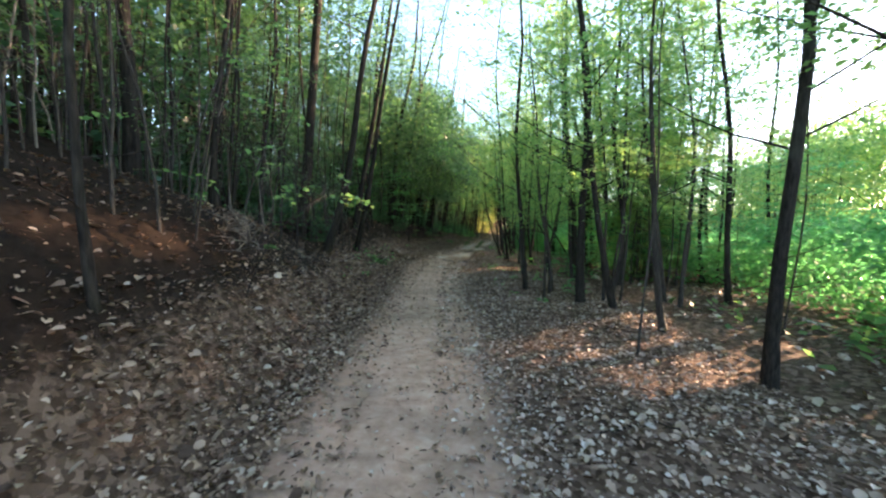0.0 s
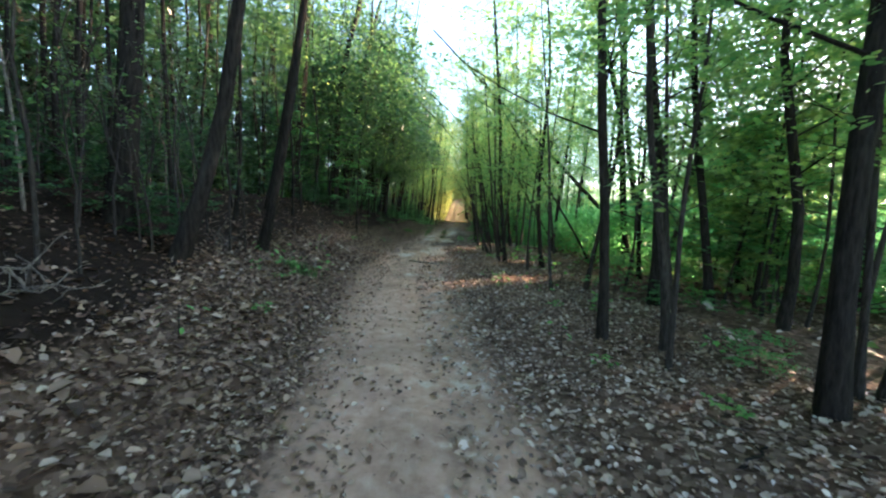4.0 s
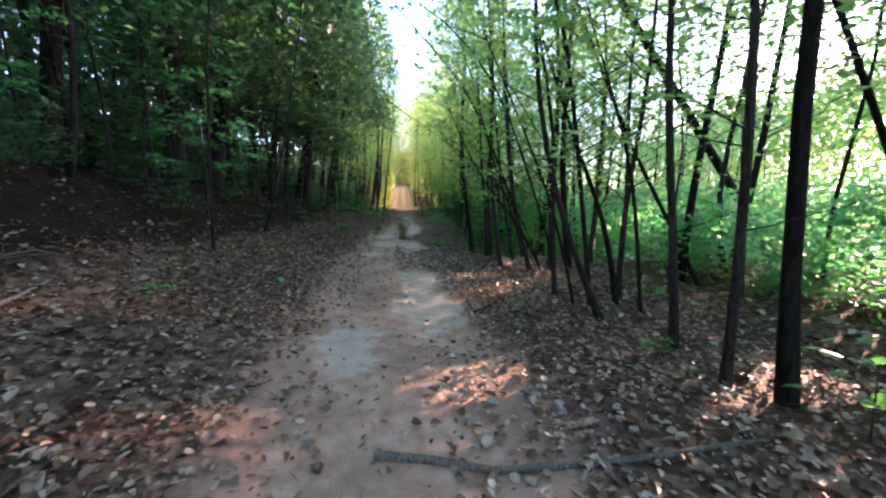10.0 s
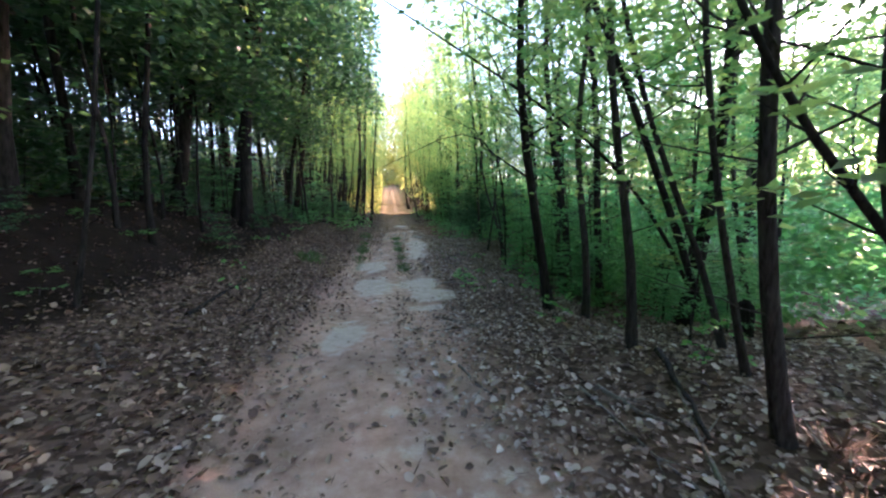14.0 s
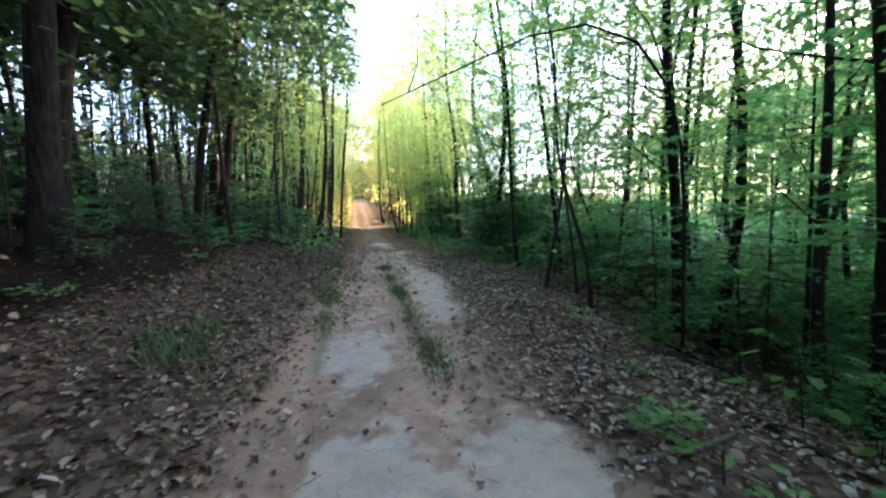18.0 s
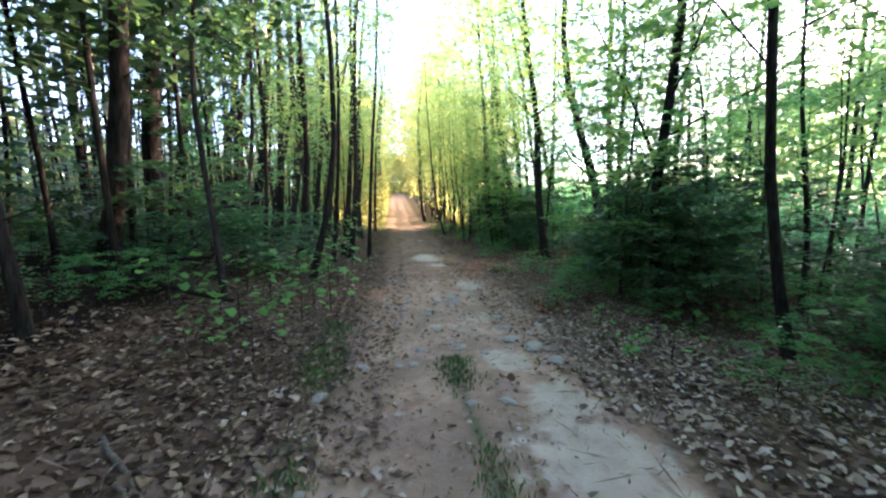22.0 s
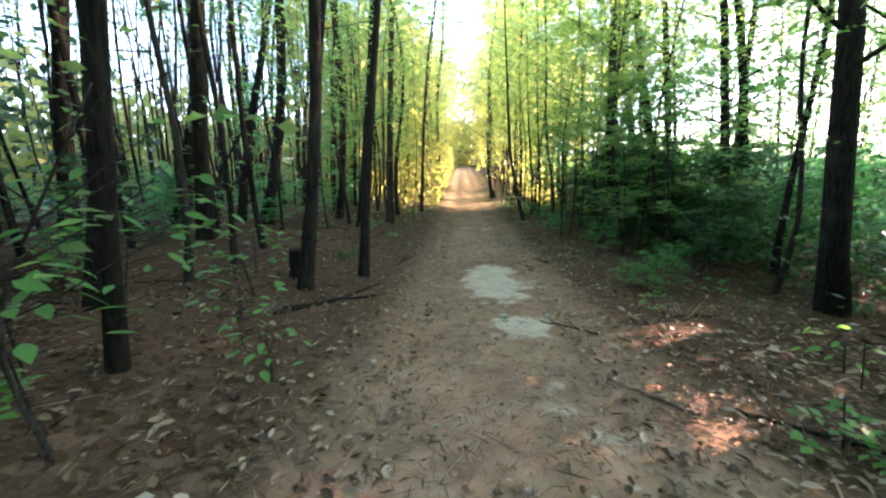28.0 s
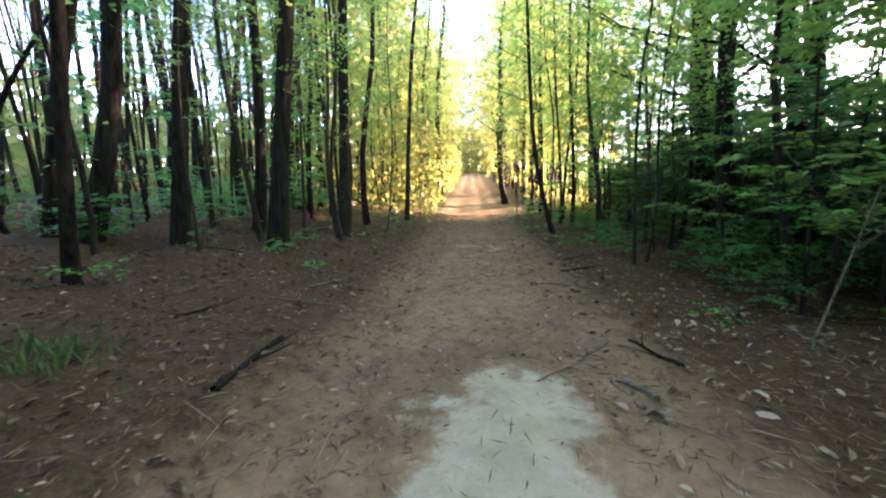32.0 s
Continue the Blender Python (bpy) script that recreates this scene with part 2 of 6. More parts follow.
def tubes(runs, sides=7):
    """Tapered tubes: each run is (points (n, 3), radii (n,)). Returns verts and quads."""
    vs, fs, base = [], [], 0
    ring = np.arange(sides) * 2 * np.pi / sides
    for pts, rad in runs:
        pts, rad = np.asarray(pts, float), np.asarray(rad, float)
        d = np.gradient(pts, axis=0)
        d /= np.linalg.norm(d, axis=1, keepdims=True) + 1e-9
        ref = np.where(np.abs(d[:, 2:3]) < 0.9, [[0, 0, 1.0]], [[1.0, 0, 0]])
        u = np.cross(d, ref)
        u /= np.linalg.norm(u, axis=1, keepdims=True)
        w = np.cross(d, u)
        circ = pts[:, None] + rad[:, None, None] * (np.cos(ring)[None, :, None] * u[:, None] + np.sin(ring)[None, :, None] * w[:, None])
        vs.append(circ.reshape(-1, 3))
        n = len(pts)
        i, j = np.meshgrid(np.arange(n - 1), np.arange(sides), indexing="ij")
        a, b = base + i * sides + j, base + i * sides + (j + 1) % sides
        fs.append(np.stack([a, b, b + sides, a + sides], -1).reshape(-1, 4))
        fs.append(np.array([[base + (n - 1) * sides + q % sides for q in (0, 2, 4, sides - 1)]]))
        base += n * sides
    return np.concatenate(vs), np.concatenate(fs)


def leaf_quads(at, along, normal, length, width, curl=0.0):
    """Leaves of two folded quads: base point, unit way, unit normal, sizes (n,)."""
    side = np.cross(normal, along)
    side /= np.linalg.norm(side, axis=1, keepdims=True) + 1e-9
    L, W = length[:, None], width[:, None]
    drop = -normal * (curl * L if np.isscalar(curl) else curl[:, None] * L)
    up = normal * W * 0.25
    tip = at + along * L + drop
    l1, l2 = at + along * L * 0.3 + side * W * 0.5 + up, at + along * L * 0.72 + side * W * 0.42 + up + drop * 0.5
    r1, r2 = at + along * L * 0.3 - side * W * 0.5 + up, at + along * L * 0.72 - side * W * 0.42 + up + drop * 0.5
    v = np.stack([at, l1, l2, tip, r2, r1], 1).reshape(-1, 3)
    b = np.arange(len(at))[:, None] * 6
    f = np.concatenate([b + [[0, 1, 2, 3]], b + [[0, 3, 4, 5]]])
    return v, f


def leaf_diamonds(at, along, normal, length, width):
    side = np.cross(normal, along)
    side /= np.linalg.norm(side, axis=1, keepdims=True) + 1e-9
    mid = at + along * length[:, None] * 0.45 + normal * width[:, None] * 0.12
    v = np.stack([at, mid + side * width[:, None] * 0.5, at + along * length[:, None], mid - side * width[:, None] * 0.5], 1).reshape(-1, 3)
    return v, np.arange(len(at))[:, None] * 4 + [[0, 1, 2, 3]]


def unit(a):
    return a / (np.linalg.norm(a, axis=-1, keepdims=True) + 1e-9)


def sprays(rng, starts, ways, lengths, per, size, flat=0.75, droop=0.25):
    """Leafy twigs: leaves set in two rows on each twig, lying nearly flat."""
    n = len(starts)
    ways = unit(ways)
    s = (np.arange(per) + 0.6) / per
    across = unit(np.cross(ways, [[0, 0, 1.0]]))
    pts = starts[:, None] + ways[:, None] * (lengths[:, None] * s)[..., None]
    pts[..., 2] -= droop * (lengths[:, None] * s ** 2)
    sgn = np.where(np.arange(per) % 2 == 0, 1.0, -1.0)[None, :, None]
    al = unit(ways[:, None] * 0.7 + across[:, None] * sgn + rng.normal(0, 0.3, (n, per, 3)))
    no = unit(np.array([0, 0, 1.0]) * flat + rng.normal(0, 1 - flat + 0.12, (n, per, 3)))
    k = n * per
    L = size * rng.uniform(0.6, 1.25, k)
    return pts.reshape(k, 3), al.reshape(k, 3), no.reshape(k, 3), L, L * rng.uniform(0.5, 0.7, k)


# ---- the ground ----
TY = [-60, 0, 2.8, 8, 11, 14, 20, 25, 29, 32, 36, 40, 45, 62, 130]
TX = [7.0, 1.75, 0.8, -0.1, -0.7, -1.05, -1.2, -1.45, -1.3, -1.15, -0.7, -0.35, -0.2, 0.0, 1.0]


def trail_x(y):
    return np.interp(y, TY, TX)


def wobble(x, y):
    return (np.sin(1.3 * x + 0.7 * y + 1.0) * np.sin(0.9 * y - 0.5 * x) + 0.6 * np.sin(2.9 * x - 1.7 * y + 2.0) * np.sin(2.3 * y + 1.1 * x)
            + 0.3 * np.sin(6.1 * x + 3.3 * y) * np.sin(5.3 * y - 2.9 * x + 1.0))


def height(x, y):
    lat = x - trail_x(y)
    z = np.interp(y, [-60, 4, 10, 14, 18, 21, 24, 27, 29, 32, 34.5, 36, 40, 45, 48, 62, 140, 220], [-0.6, -0.4, -0.34, -0.12, 0.0, 0.02, -0.05, -0.15, -0.12, -0.01, 0.12, 0.17, 0.19, 0.12, 0.15, 0.68, 8.6, 15.0])
    left = np.maximum(0, -lat - np.interp(y, [8, 14], [1.5, 0.8]))
    rise = np.interp(y, [0, 5, 9, 13, 16, 30, 37, 42, 70], [0.78, 0.75, 0.55, 0.36, 0.3, 0.3, 0.3, 0.2, 0.12])
    z = z + rise * 5.5 * (1 - np.exp(-left / 5.5))
    foot = np.clip((-lat - np.interp(y, [6, 11], [1.75, 2.7])) / np.interp(y, [6, 11], [1.7, 2.6]), 0, 1)
    z = z + np.interp(y, [-2, 5, 9, 12, 17, 30, 34, 39], [0.7, 0.8, 0.5, 0.55, 0.9, 0.9, 0.45, 0]) * foot * foot * (3 - 2 * foot)
    z = z - np.interp(y, [24, 28, 31, 34, 39], [0, 1, 0.8, 0.45, 0]) * 1.3 * (1 - np.exp(-np.maximum(0, lat - 2.7) / 2.8))
    right = np.maximum(0, lat - 1.2)
    fall = np.interp(y, [0, 4, 8, 11, 16, 22, 26, 29, 36, 45, 70], [-0.04, -0.06, -0.14, -0.12, -0.02, -0.09, -0.05, 0.0, 0.06, 0.05, 0.0])
    z = z - fall * 3 * (1 - np.exp(-right / 3)) - 0.05 * np.maximum(0, right - 6)* np.exp(-np.maximum(0, right - 6)/40)
    rough = 0.015 + 0.06 * np.clip((np.abs(lat) - 1.0) / 3, 0, 1)
    return z + rough * wobble(x, y) - 0.03 * np.exp(-((np.abs(lat) - 0.55) / 0.3) ** 2)


# patches of washed pale sand on the trail: x, y, half width, half length
SAND = [(-1.53, 18.6, 0.28, 0.6), (-0.6, 19.9, 0.4, 0.95), (-0.6, 22.1, 0.34, 0.9), (-0.66, 20.95, 0.26, 0.6), (-1.7, 26.0, 0.28, 0.6), (-1.52, 31.1, 0.4, 0.75), (-1.38, 28.9, 0.4, 0.72), (-0.42, 28.85, 0.42, 0.6),
        (-0.3, 28.0, 0.36, 0.5), (-0.48, 27.15, 0.3, 0.2), (-0.02, 33.9, 0.3, 0.9), (0.06, 34.75, 0.36, 0.5), (-0.12, 33.2, 0.28, 0.5), (-0.18, 32.3, 0.27, 0.5), (0.08, 35.6, 0.24, 0.3)]
SAND += [(0.34, 40.3, 0.22, 0.42), (0.02, 45.6, 0.44, 0.95), (0.12, 43.7, 0.26, 0.28), (0.06, 46.4, 0.36, 0.5), (-0.13, 36.4, 0.22, 0.3)]

FAINT = [(-1.4, 32.4, 0.3, 0.6), (-1.28, 33.65, 0.2, 0.4), (-0.94, 15.95, 0.22, 0.3), (-0.5, 42.75, 0.16, 0.2), (0.14, 42.6, 0.2, 0.15), (-0.37, 40.7, 0.24, 0.6), (0.11, 38.0, 0.26, 0.3), (-1.31, 36.76, 0.2, 0.2), (0.09, 13.2, 0.4, 0.6), (0.23, 12.1, 0.3, 0.4), (0.35, 9.6, 0.3, 0.7), (1.2, 5.7, 0.25, 0.4), (-0.84, 14.85, 0.25, 0.4), (-0.1, 14.2, 0.3, 1.1), (-0.05, 12.6, 0.26, 0.7), (-0.15, 36.35, 0.2, 0.4), (-1.25, 36.7, 0.2, 0.25), (0.15, 38.0, 0.25, 0.4), (-0.6, 37.6, 0.25, 0.3), (-0.5, 39.2, 0.3, 0.3), (-0.35, 41.0, 0.22, 0.6), (0.25, 42.0, 0.25, 0.5), (0.2, 52.0, 0.6, 0.5), (-0.2, 57.0, 0.8, 0.4)]


def bank_earth_shade(lat, y):
    """Share of bare bank earth, whose near-black colour also stands for deep shade."""
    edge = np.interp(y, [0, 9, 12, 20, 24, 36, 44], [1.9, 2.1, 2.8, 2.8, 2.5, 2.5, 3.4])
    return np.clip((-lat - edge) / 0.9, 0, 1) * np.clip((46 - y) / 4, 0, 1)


def ground_sheet():
    def lines(lo, hi, step, reach):
        inner = np.arange(lo, hi + 1e-6, step)
        out = step * 1.22 ** np.arange(1, 60)
        out = np.cumsum(out)
        out = out[out < reach]
        return np.concatenate([lo - out[::-1], inner, hi + out])

    xs, ys = lines(-9, 9, 0.13, 600), lines(-3, 66, 0.17, 600)
    gx, gy = np.meshgrid(xs, ys)
    gz = height(gx, gy)
    n, m = len(xs), len(ys)
    i, j = np.meshgrid(np.arange(m - 1), np.arange(n - 1), indexing="ij")
    a = i * n + j
    me = mesh_from("ground", np.stack([gx, gy, gz], -1).reshape(-1, 3), np.stack([a, a + 1, a + n + 1, a + n], -1).reshape(-1, 4), M_GROUND, True)
    lat = gx - trail_x(gy)
    bare = np.zeros_like(gx)
    for x, y, rx, ry in SAND:
        bare = np.maximum(bare, np.exp(-(((gx - x) / rx) ** 2 + ((gy - y) / ry) ** 2) / 1.5))
    for x, y, rx, ry in FAINT:
        bare = np.maximum(bare, 0.5 * np.exp(-(((gx - x) / rx) ** 2 + ((gy - y) / ry) ** 2) / 1.5))
    bare = np.maximum(bare, 0.3 * np.exp(-((lat - 0.5) / 0.5) ** 2) * ((gy > 8) & (gy < 44)))
    # sand colour on the far trail pales it towards its sunlit look
    bare = np.maximum(bare, 0.32 * np.clip((gy - 55) / 8, 0, 1) * np.clip(1.6 - np.abs(lat), 0, 1))
    half = np.interp(gy, [0, 8, 16, 30, 45, 70], [1.05, 1.0, 1.05, 1.15, 1.15, 1.3])
    litter = np.clip(0.5 + (np.abs(lat - 0.1) - half) / 1.5, 0, 1)
    needle = np.clip((gy - 39) / 5, 0, 1)
    strip = np.exp(-((gx + 1.86) / 0.2) ** 2) + np.exp(-((gx + 0.67) / 0.15) ** 2)
    green = 0.75 * strip * np.clip((gy - 29) / 2, 0, 1) * np.clip((38 - gy) / 2, 0, 1) + 0.45 * np.clip((lat - 2.5) / 2, 0, 1)
    # moss colour on the far ground tints its pink sunlight to gold
    green = np.maximum(green, 0.66 * np.clip((gy - 48) / 8, 0, 1))
    green = np.maximum(green, 0.62 * np.exp(-((lat - 0.3) / 0.35) ** 2) * np.exp(-((gy - 41.5) / 1.4) ** 2))
    earth = bank_earth_shade(lat, gy)
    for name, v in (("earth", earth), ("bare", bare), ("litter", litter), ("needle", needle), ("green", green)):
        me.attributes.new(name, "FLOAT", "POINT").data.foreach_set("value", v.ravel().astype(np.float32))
    return tagged(new("ground", me), "brown forest soil with a pale sandy walking trail", "ground", kind="structure")


ground_sheet()


# ---- where the low sun reaches the ground: start, end and half width of each streak ----
GLEAMS = [(0.25, 20.76, 1.6, 21.43, 0.17), (0.1, 21.95, 1.2, 22.32, 0.1), (0.3, 13.85, 2.3, 15.05, 0.19), (0.07, 15.59, 1.22, 16.12, 0.09), (-0.67, 17.75, -0.1, 17.98, 0.08),
          (1.0, 43.35, 2.1, 43.98, 0.04), (0.75, 41.95, 1.2, 42.2, 0.05), (2.65, 6.04, 4.15, 6.83, 0.45), (3.4, 4.8, 5.3, 5.85, 0.2), (1.5, 17.16, 2.6, 17.74, 0.08)]
GLEAMS = [(*g, float(height((g[0] + g[2]) / 2, (g[1] + g[3]) / 2))) for g in GLEAMS]
GLEAMS += [(-2.45, 5.04, -1.9, 5.34, 0.12, 1.45), (-0.75, 4.2, -0.4, 4.4, 0.06, 1.85)]
AWAY = np.array([math.sin(SUN_AZ), math.cos(SUN_AZ)])
CROSS = np.array([AWAY[1], -AWAY[0]])


def in_gleam(p, grow_by=0.0, long=1.0, reach=0.05):
    """Whether points would shade one of the streaks; and where their shadow meets the trail."""
    g = p[:, :2] - AWAY * (p[:, 2:3] / math.tan(SUN_EL))
    hit = np.zeros(len(p), bool)
    for x0, y0, x1, y1, w, z in GLEAMS:
        half = math.hypot(x1 - x0, y1 - y0) / 2
        d = p[:, :2] - AWAY * ((p[:, 2:3] - z) / math.tan(SUN_EL)) - np.array([(x0 + x1) / 2, (y0 + y1) / 2])
        hit |= (np.abs(d @ CROSS) < w + grow_by + 0.006 * np.maximum(0, p[:, 2] - z) / math.tan(SUN_EL)) & (np.abs(d @ AWAY) < half * long + reach) & (p[:, 2] > z + 0.1)
    return hit, g


# ---- trees ----
def limb_run(rng, start, way, length, r, rise=0.3, n=5):
    s = np.linspace(0, 1, n)
    p = start + np.outer(s * length, way) + np.stack([rng.normal(0, 0.05 * length, n) * s, rng.normal(0, 0.05 * length, n) * s, rise * length * s ** 2], -1)
    return p, r * (1 - 0.8 * s)


def grown_together(main, side, sides, thin=5):
    """A stem and its limbs as one connected mesh."""
    tv, tf = tubes([main], sides)
    if not side:
        return tv, tf
    lv, lf = tubes(side, thin)
    base, collars = len(tv), []
    for pts, _ in side:
        near = int(np.argmin(((tv - pts[0]) ** 2).sum(1)))
        ring = near // sides * sides
        collars.append([near, ring + (near - ring + 1) % sides, base + 1, base])
        base += thin * len(pts)
    return np.concatenate([tv, lv]), np.concatenate([tf, lf + len(tv), np.array(collars)])


# kind: first limb (share of the height), limbs, reach, twigs on a limb, leaves on a twig, leaf size, limb rise
KINDS = {"pine": (0.42, 20, 1.5, 7, 11, 0.085, 0.05), "pole": (0.5, 11, 0.95, 5, 10, 0.085, 0.2), "broad": (0.2, 22, 2.5, 10, 13, 0.10, 0.45), "slim": (0.25, 15, 1.3, 7, 12, 0.09, 0.5), "dense": (0.07, 34, 1.7, 9, 10, 0.10, 0.0)}


def tree_arrays(rng, r, h, lx, ly, kind, sides=8, base=None, thrift=1.0):
    first, count, reach, twigs, per, size, lift = KINDS[kind]
    n = 11
    s = np.linspace(0, 1, n) ** 1.15
    bend = rng.normal(0, 0.013 * h, (2, 3))
    wob = sum(np.outer(np.sin((k + 1) * np.pi * s * 1.3), bend[:, k]) / (k + 1) for k in range(3))
    pts = np.stack([lx * h * s + wob[:, 0] - wob[0, 0], ly * h * s + wob[:, 1] - wob[0, 1], h * s - 0.12], -1)
    rad = r * (1 - 0.8 * s) * (1 + 0.35 * np.exp(-s * h / 0.25))
    side, starts, ways, lens = [], [], [], []
    twigs, per, size = max(3, int(twigs * thrift)), max(4, int(per * thrift)), size / thrift
    for k in range(count):
        f = first + (0.98 - first) * (k + rng.random()) / count
        p0 = np.array([np.interp(f, s, pts[:, c]) for c in range(3)])
        az = rng.uniform(0, 2 * np.pi)
        L = reach * rng.uniform(0.5, 1.15) * (1.15 - 0.7 * (f - first) / (1 - first))
        pl, rl = limb_run(rng, p0, np.array([math.cos(az), math.sin(az), lift]), L, max(0.006, 0.28 * r * (1 - f)), 0.3 * lift + 0.05)
        if thrift == 1.0 or k % 2 == 0:
            side.append((pl, rl))
        q = rng.uniform(0.2, 1.0, twigs)
        starts.append(np.stack([np.interp(q, np.linspace(0, 1, 5), pl[:, c]) for c in range(3)], -1))
        turn = az + rng.normal(0, 0.8, twigs)
        ways.append(np.stack([np.cos(turn), np.sin(turn), rng.normal(0.05, 0.25, twigs)], -1))
        lens.append(rng.uniform(0.5, 1.05, twigs))
    for k in range(int((7 if kind == "pine" else 3) * thrift)):
        f = rng.uniform(0.05, first + 0.1)
        p0 = np.array([np.interp(f, s, pts[:, c]) for c in range(3)])
        az = rng.uniform(0, 2 * np.pi)
        side.append(limb_run(rng, p0, np.array([math.cos(az), math.sin(az), 0.25]), rng.uniform(0.3, 1.1), 0.008, 0.1, 5))
    leaves = sprays(rng, np.concatenate(starts), np.concatenate(ways), np.concatenate(lens), per, size)
    if base is not None:
        keep = ~in_gleam(leaves[0] + base, 0.12, 1.15)[0]
        leaves = [a[keep] for a in leaves]
    return grown_together((pts, rad), side, sides), leaf_diamonds(*leaves)


WOOD_OF = {"dense": M_PINE, "pole": M_PINE, "pine": M_PINE, "broad": M_BARK, "slim": M_GREY}


def tree_meshes(rng, r, h, lx, ly, kind, sides=8, base=None, leaf_m=None):
    trunk, crown = tree_arrays(rng, r, h, lx, ly, kind, sides, base)
    leaf_m = leaf_m or {"dense": M_LEAF_DARK, "pole": M_LEAF, "pine": M_LEAF, "broad": M_LEAF_SUN, "slim": M_LEAF_SUN}[kind]
    return mesh_from("trunk", *trunk, WOOD_OF[kind], True), mesh_from("crown", *crown, leaf_m)


NAME = {"dense": "evergreen_tree", "pole": "forest_tree", "pine": "forest_tree", "broad": "broadleaf_tree", "slim": "young_tree"}
LABEL = {"dense": "dark evergreen tree leafy down to the ground", "pole": "thin straight dark forest tree bare to half its height", "pine": "straight dark-barked forest tree with a high thin crown", "broad": "leaning broadleaf tree with bright green spring leaves",
         "slim": "slender grey young tree with light green leaves"}


def plant(name, x, y, parts, label, category, group, lift=0.0):
    e = new(name)
    e.location = (x, y, float(height(x, y)) + lift)
    for n, me in parts:
        part(n, me, e)
    return tagged(e, label, category, group)


KNOWN = []
tree_rng = np.random.default_rng(7)


def grow(x, y, r, lx, ly, kind):
    h = {"pine": 15, "broad": 13, "slim": 8}[kind] * tree_rng.uniform(0.85, 1.2) * (0.8 + 2.0 * min(r, 0.15))
    z = float(height(x, y))
    leaf_m = M_LEAF_DARK if kind == "pine" and y < 36 else None
    trunk, crown = tree_meshes(tree_rng, r, h, lx, ly, kind, 10, np.array([x, y, z]), leaf_m)
    KNOWN.append((x, y))
    return plant(NAME[kind], x, y, (("trunk", trunk), ("crown", crown)), LABEL[kind], "tree", "trees along the trail")


grow(-1.74, 2.58, 0.037, 0.02, 0.00, "pine")
grow(4.95, 5.1, 0.08, -0.06, -0.02, "broad")
grow(4.33, 6.64, 0.056, -0.09, -0.02, "slim")
grow(3.93, 8.11, 0.071, -0.12, -0.01, "broad")
grow(3.38, 8.71, 0.094, -0.10, -0.01, "broad")
grow(6.59, 9.09, 0.064, -0.10, -0.02, "broad")
grow(5.32, 9.24, 0.058, -0.14, -0.01, "slim")
grow(2.92, 10.36, 0.057, -0.12, -0.00, "slim")
grow(2.27, 10.75, 0.068, -0.08, -0.01, "broad")
grow(4.73, 10.81, 0.071, -0.05, -0.00, "broad")
grow(-4.81, 10.97, 0.170, 0.04, 0.00, "pine")
grow(-4.03, 11.06, 0.121, 0.20, 0.00, "pine")
grow(4.80, 12.35, 0.076, -0.16, -0.00, "broad")
grow(3.83, 12.42, 0.097, -0.07, 0.00, "broad")
grow(-5.37, 16.51, 0.139, 0.15, 0.01, "pine")
grow(2.82, 16.69, 0.07, -0.05, 0.01, "broad")
grow(5.60, 17.32, 0.110, -0.18, 0.01, "broad")
grow(1.78, 17.2, 0.058, -0.07, 0.01, "broad")
grow(1.68, 17.62, 0.04, -0.09, 0.01, "slim")
grow(1.67, 18.19, 0.043, -0.13, 0.02, "slim")
grow(1.50, 19.16, 0.044, -0.23, 0.04, "slim")
grow(6.93, 19.20, 0.123, -0.15, 0.02, "broad")
grow(1.30, 20.12, 0.036, -0.12, 0.04, "slim")
grow(11.15, 21.27, 0.170, -0.16, 0.00, "broad")
grow(2.08, 22.08, 0.060, -0.04, 0.01, "slim")
grow(-4.14, 21.74, 0.025, 0.11, -0.02, "pine")
grow(2.75, 22.62, 0.07, -0.03, 0.02, "broad")
grow(3.15, 22.55, 0.06, -0.03, 0.01, "slim")
grow(1.77, 22.31, 0.052, -0.16, 0.03, "slim")
grow(1.30, 22.87, 0.054, -0.10, 0.02, "slim")
grow(-7.50, 23.06, 0.170, 0.08, -0.01, "pine")
grow(1.80, 23.57, 0.031, -0.20, 0.03, "slim")
grow(-5.90, 24.04, 0.170, 0.11, -0.02, "pine")
grow(2.31, 24.27, 0.037, -0.34, 0.05, "slim")
grow(1.36, 24.46, 0.055, -0.10, 0.02, "slim")
grow(-4.59, 25.69, 0.027, 0.17, -0.03, "pine")
grow(1.92, 26.31, 0.060, -0.05, 0.01, "slim")
grow(-6.21, 26.42, 0.161, 0.13, -0.02, "pine")
grow(1.40, 26.45, 0.079, -0.10, 0.02, "broad")
grow(-6.76, 27.61, 0.170, 0.21, -0.04, "pine")
grow(-6.61, 32.13, 0.153, 0.15, -0.02, "pine")
grow(-5.02, 32.49, 0.170, 0.14, -0.03, "pine")
grow(-5.61, 33.54, 0.170, 0.17, -0.04, "pine")
grow(-4.74, 36.27, 0.088, 0.17, -0.04, "pine")
grow(-5.09, 38.51, 0.122, 0.16, -0.03, "pine")
grow(3.46, 38.75, 0.097, -0.05, 0.00, "broad")
grow(-2.70, 40.06, 0.060, 0.07, 0.00, "pine")
grow(-5.99, 41.44, 0.170, 0.11, -0.02, "pine")
grow(-2.61, 42.09, 0.05, 0.05, -0.01, "pine")
grow(-3.58, 42.97, 0.086, 0.09, 0.00, "pine")
grow(5.73, 44.26, 0.170, -0.12, -0.00, "broad")
grow(-2.41, 44.38, 0.078, 0.08, 0.01, "pine")
grow(-5.92, 44.99, 0.107, 0.12, 0.00, "pine")
grow(-1.90, 45.23, 0.066, 0.07, 0.01, "pine")
grow(-7.67, 45.33, 0.170, 0.12, -0.01, "pine")
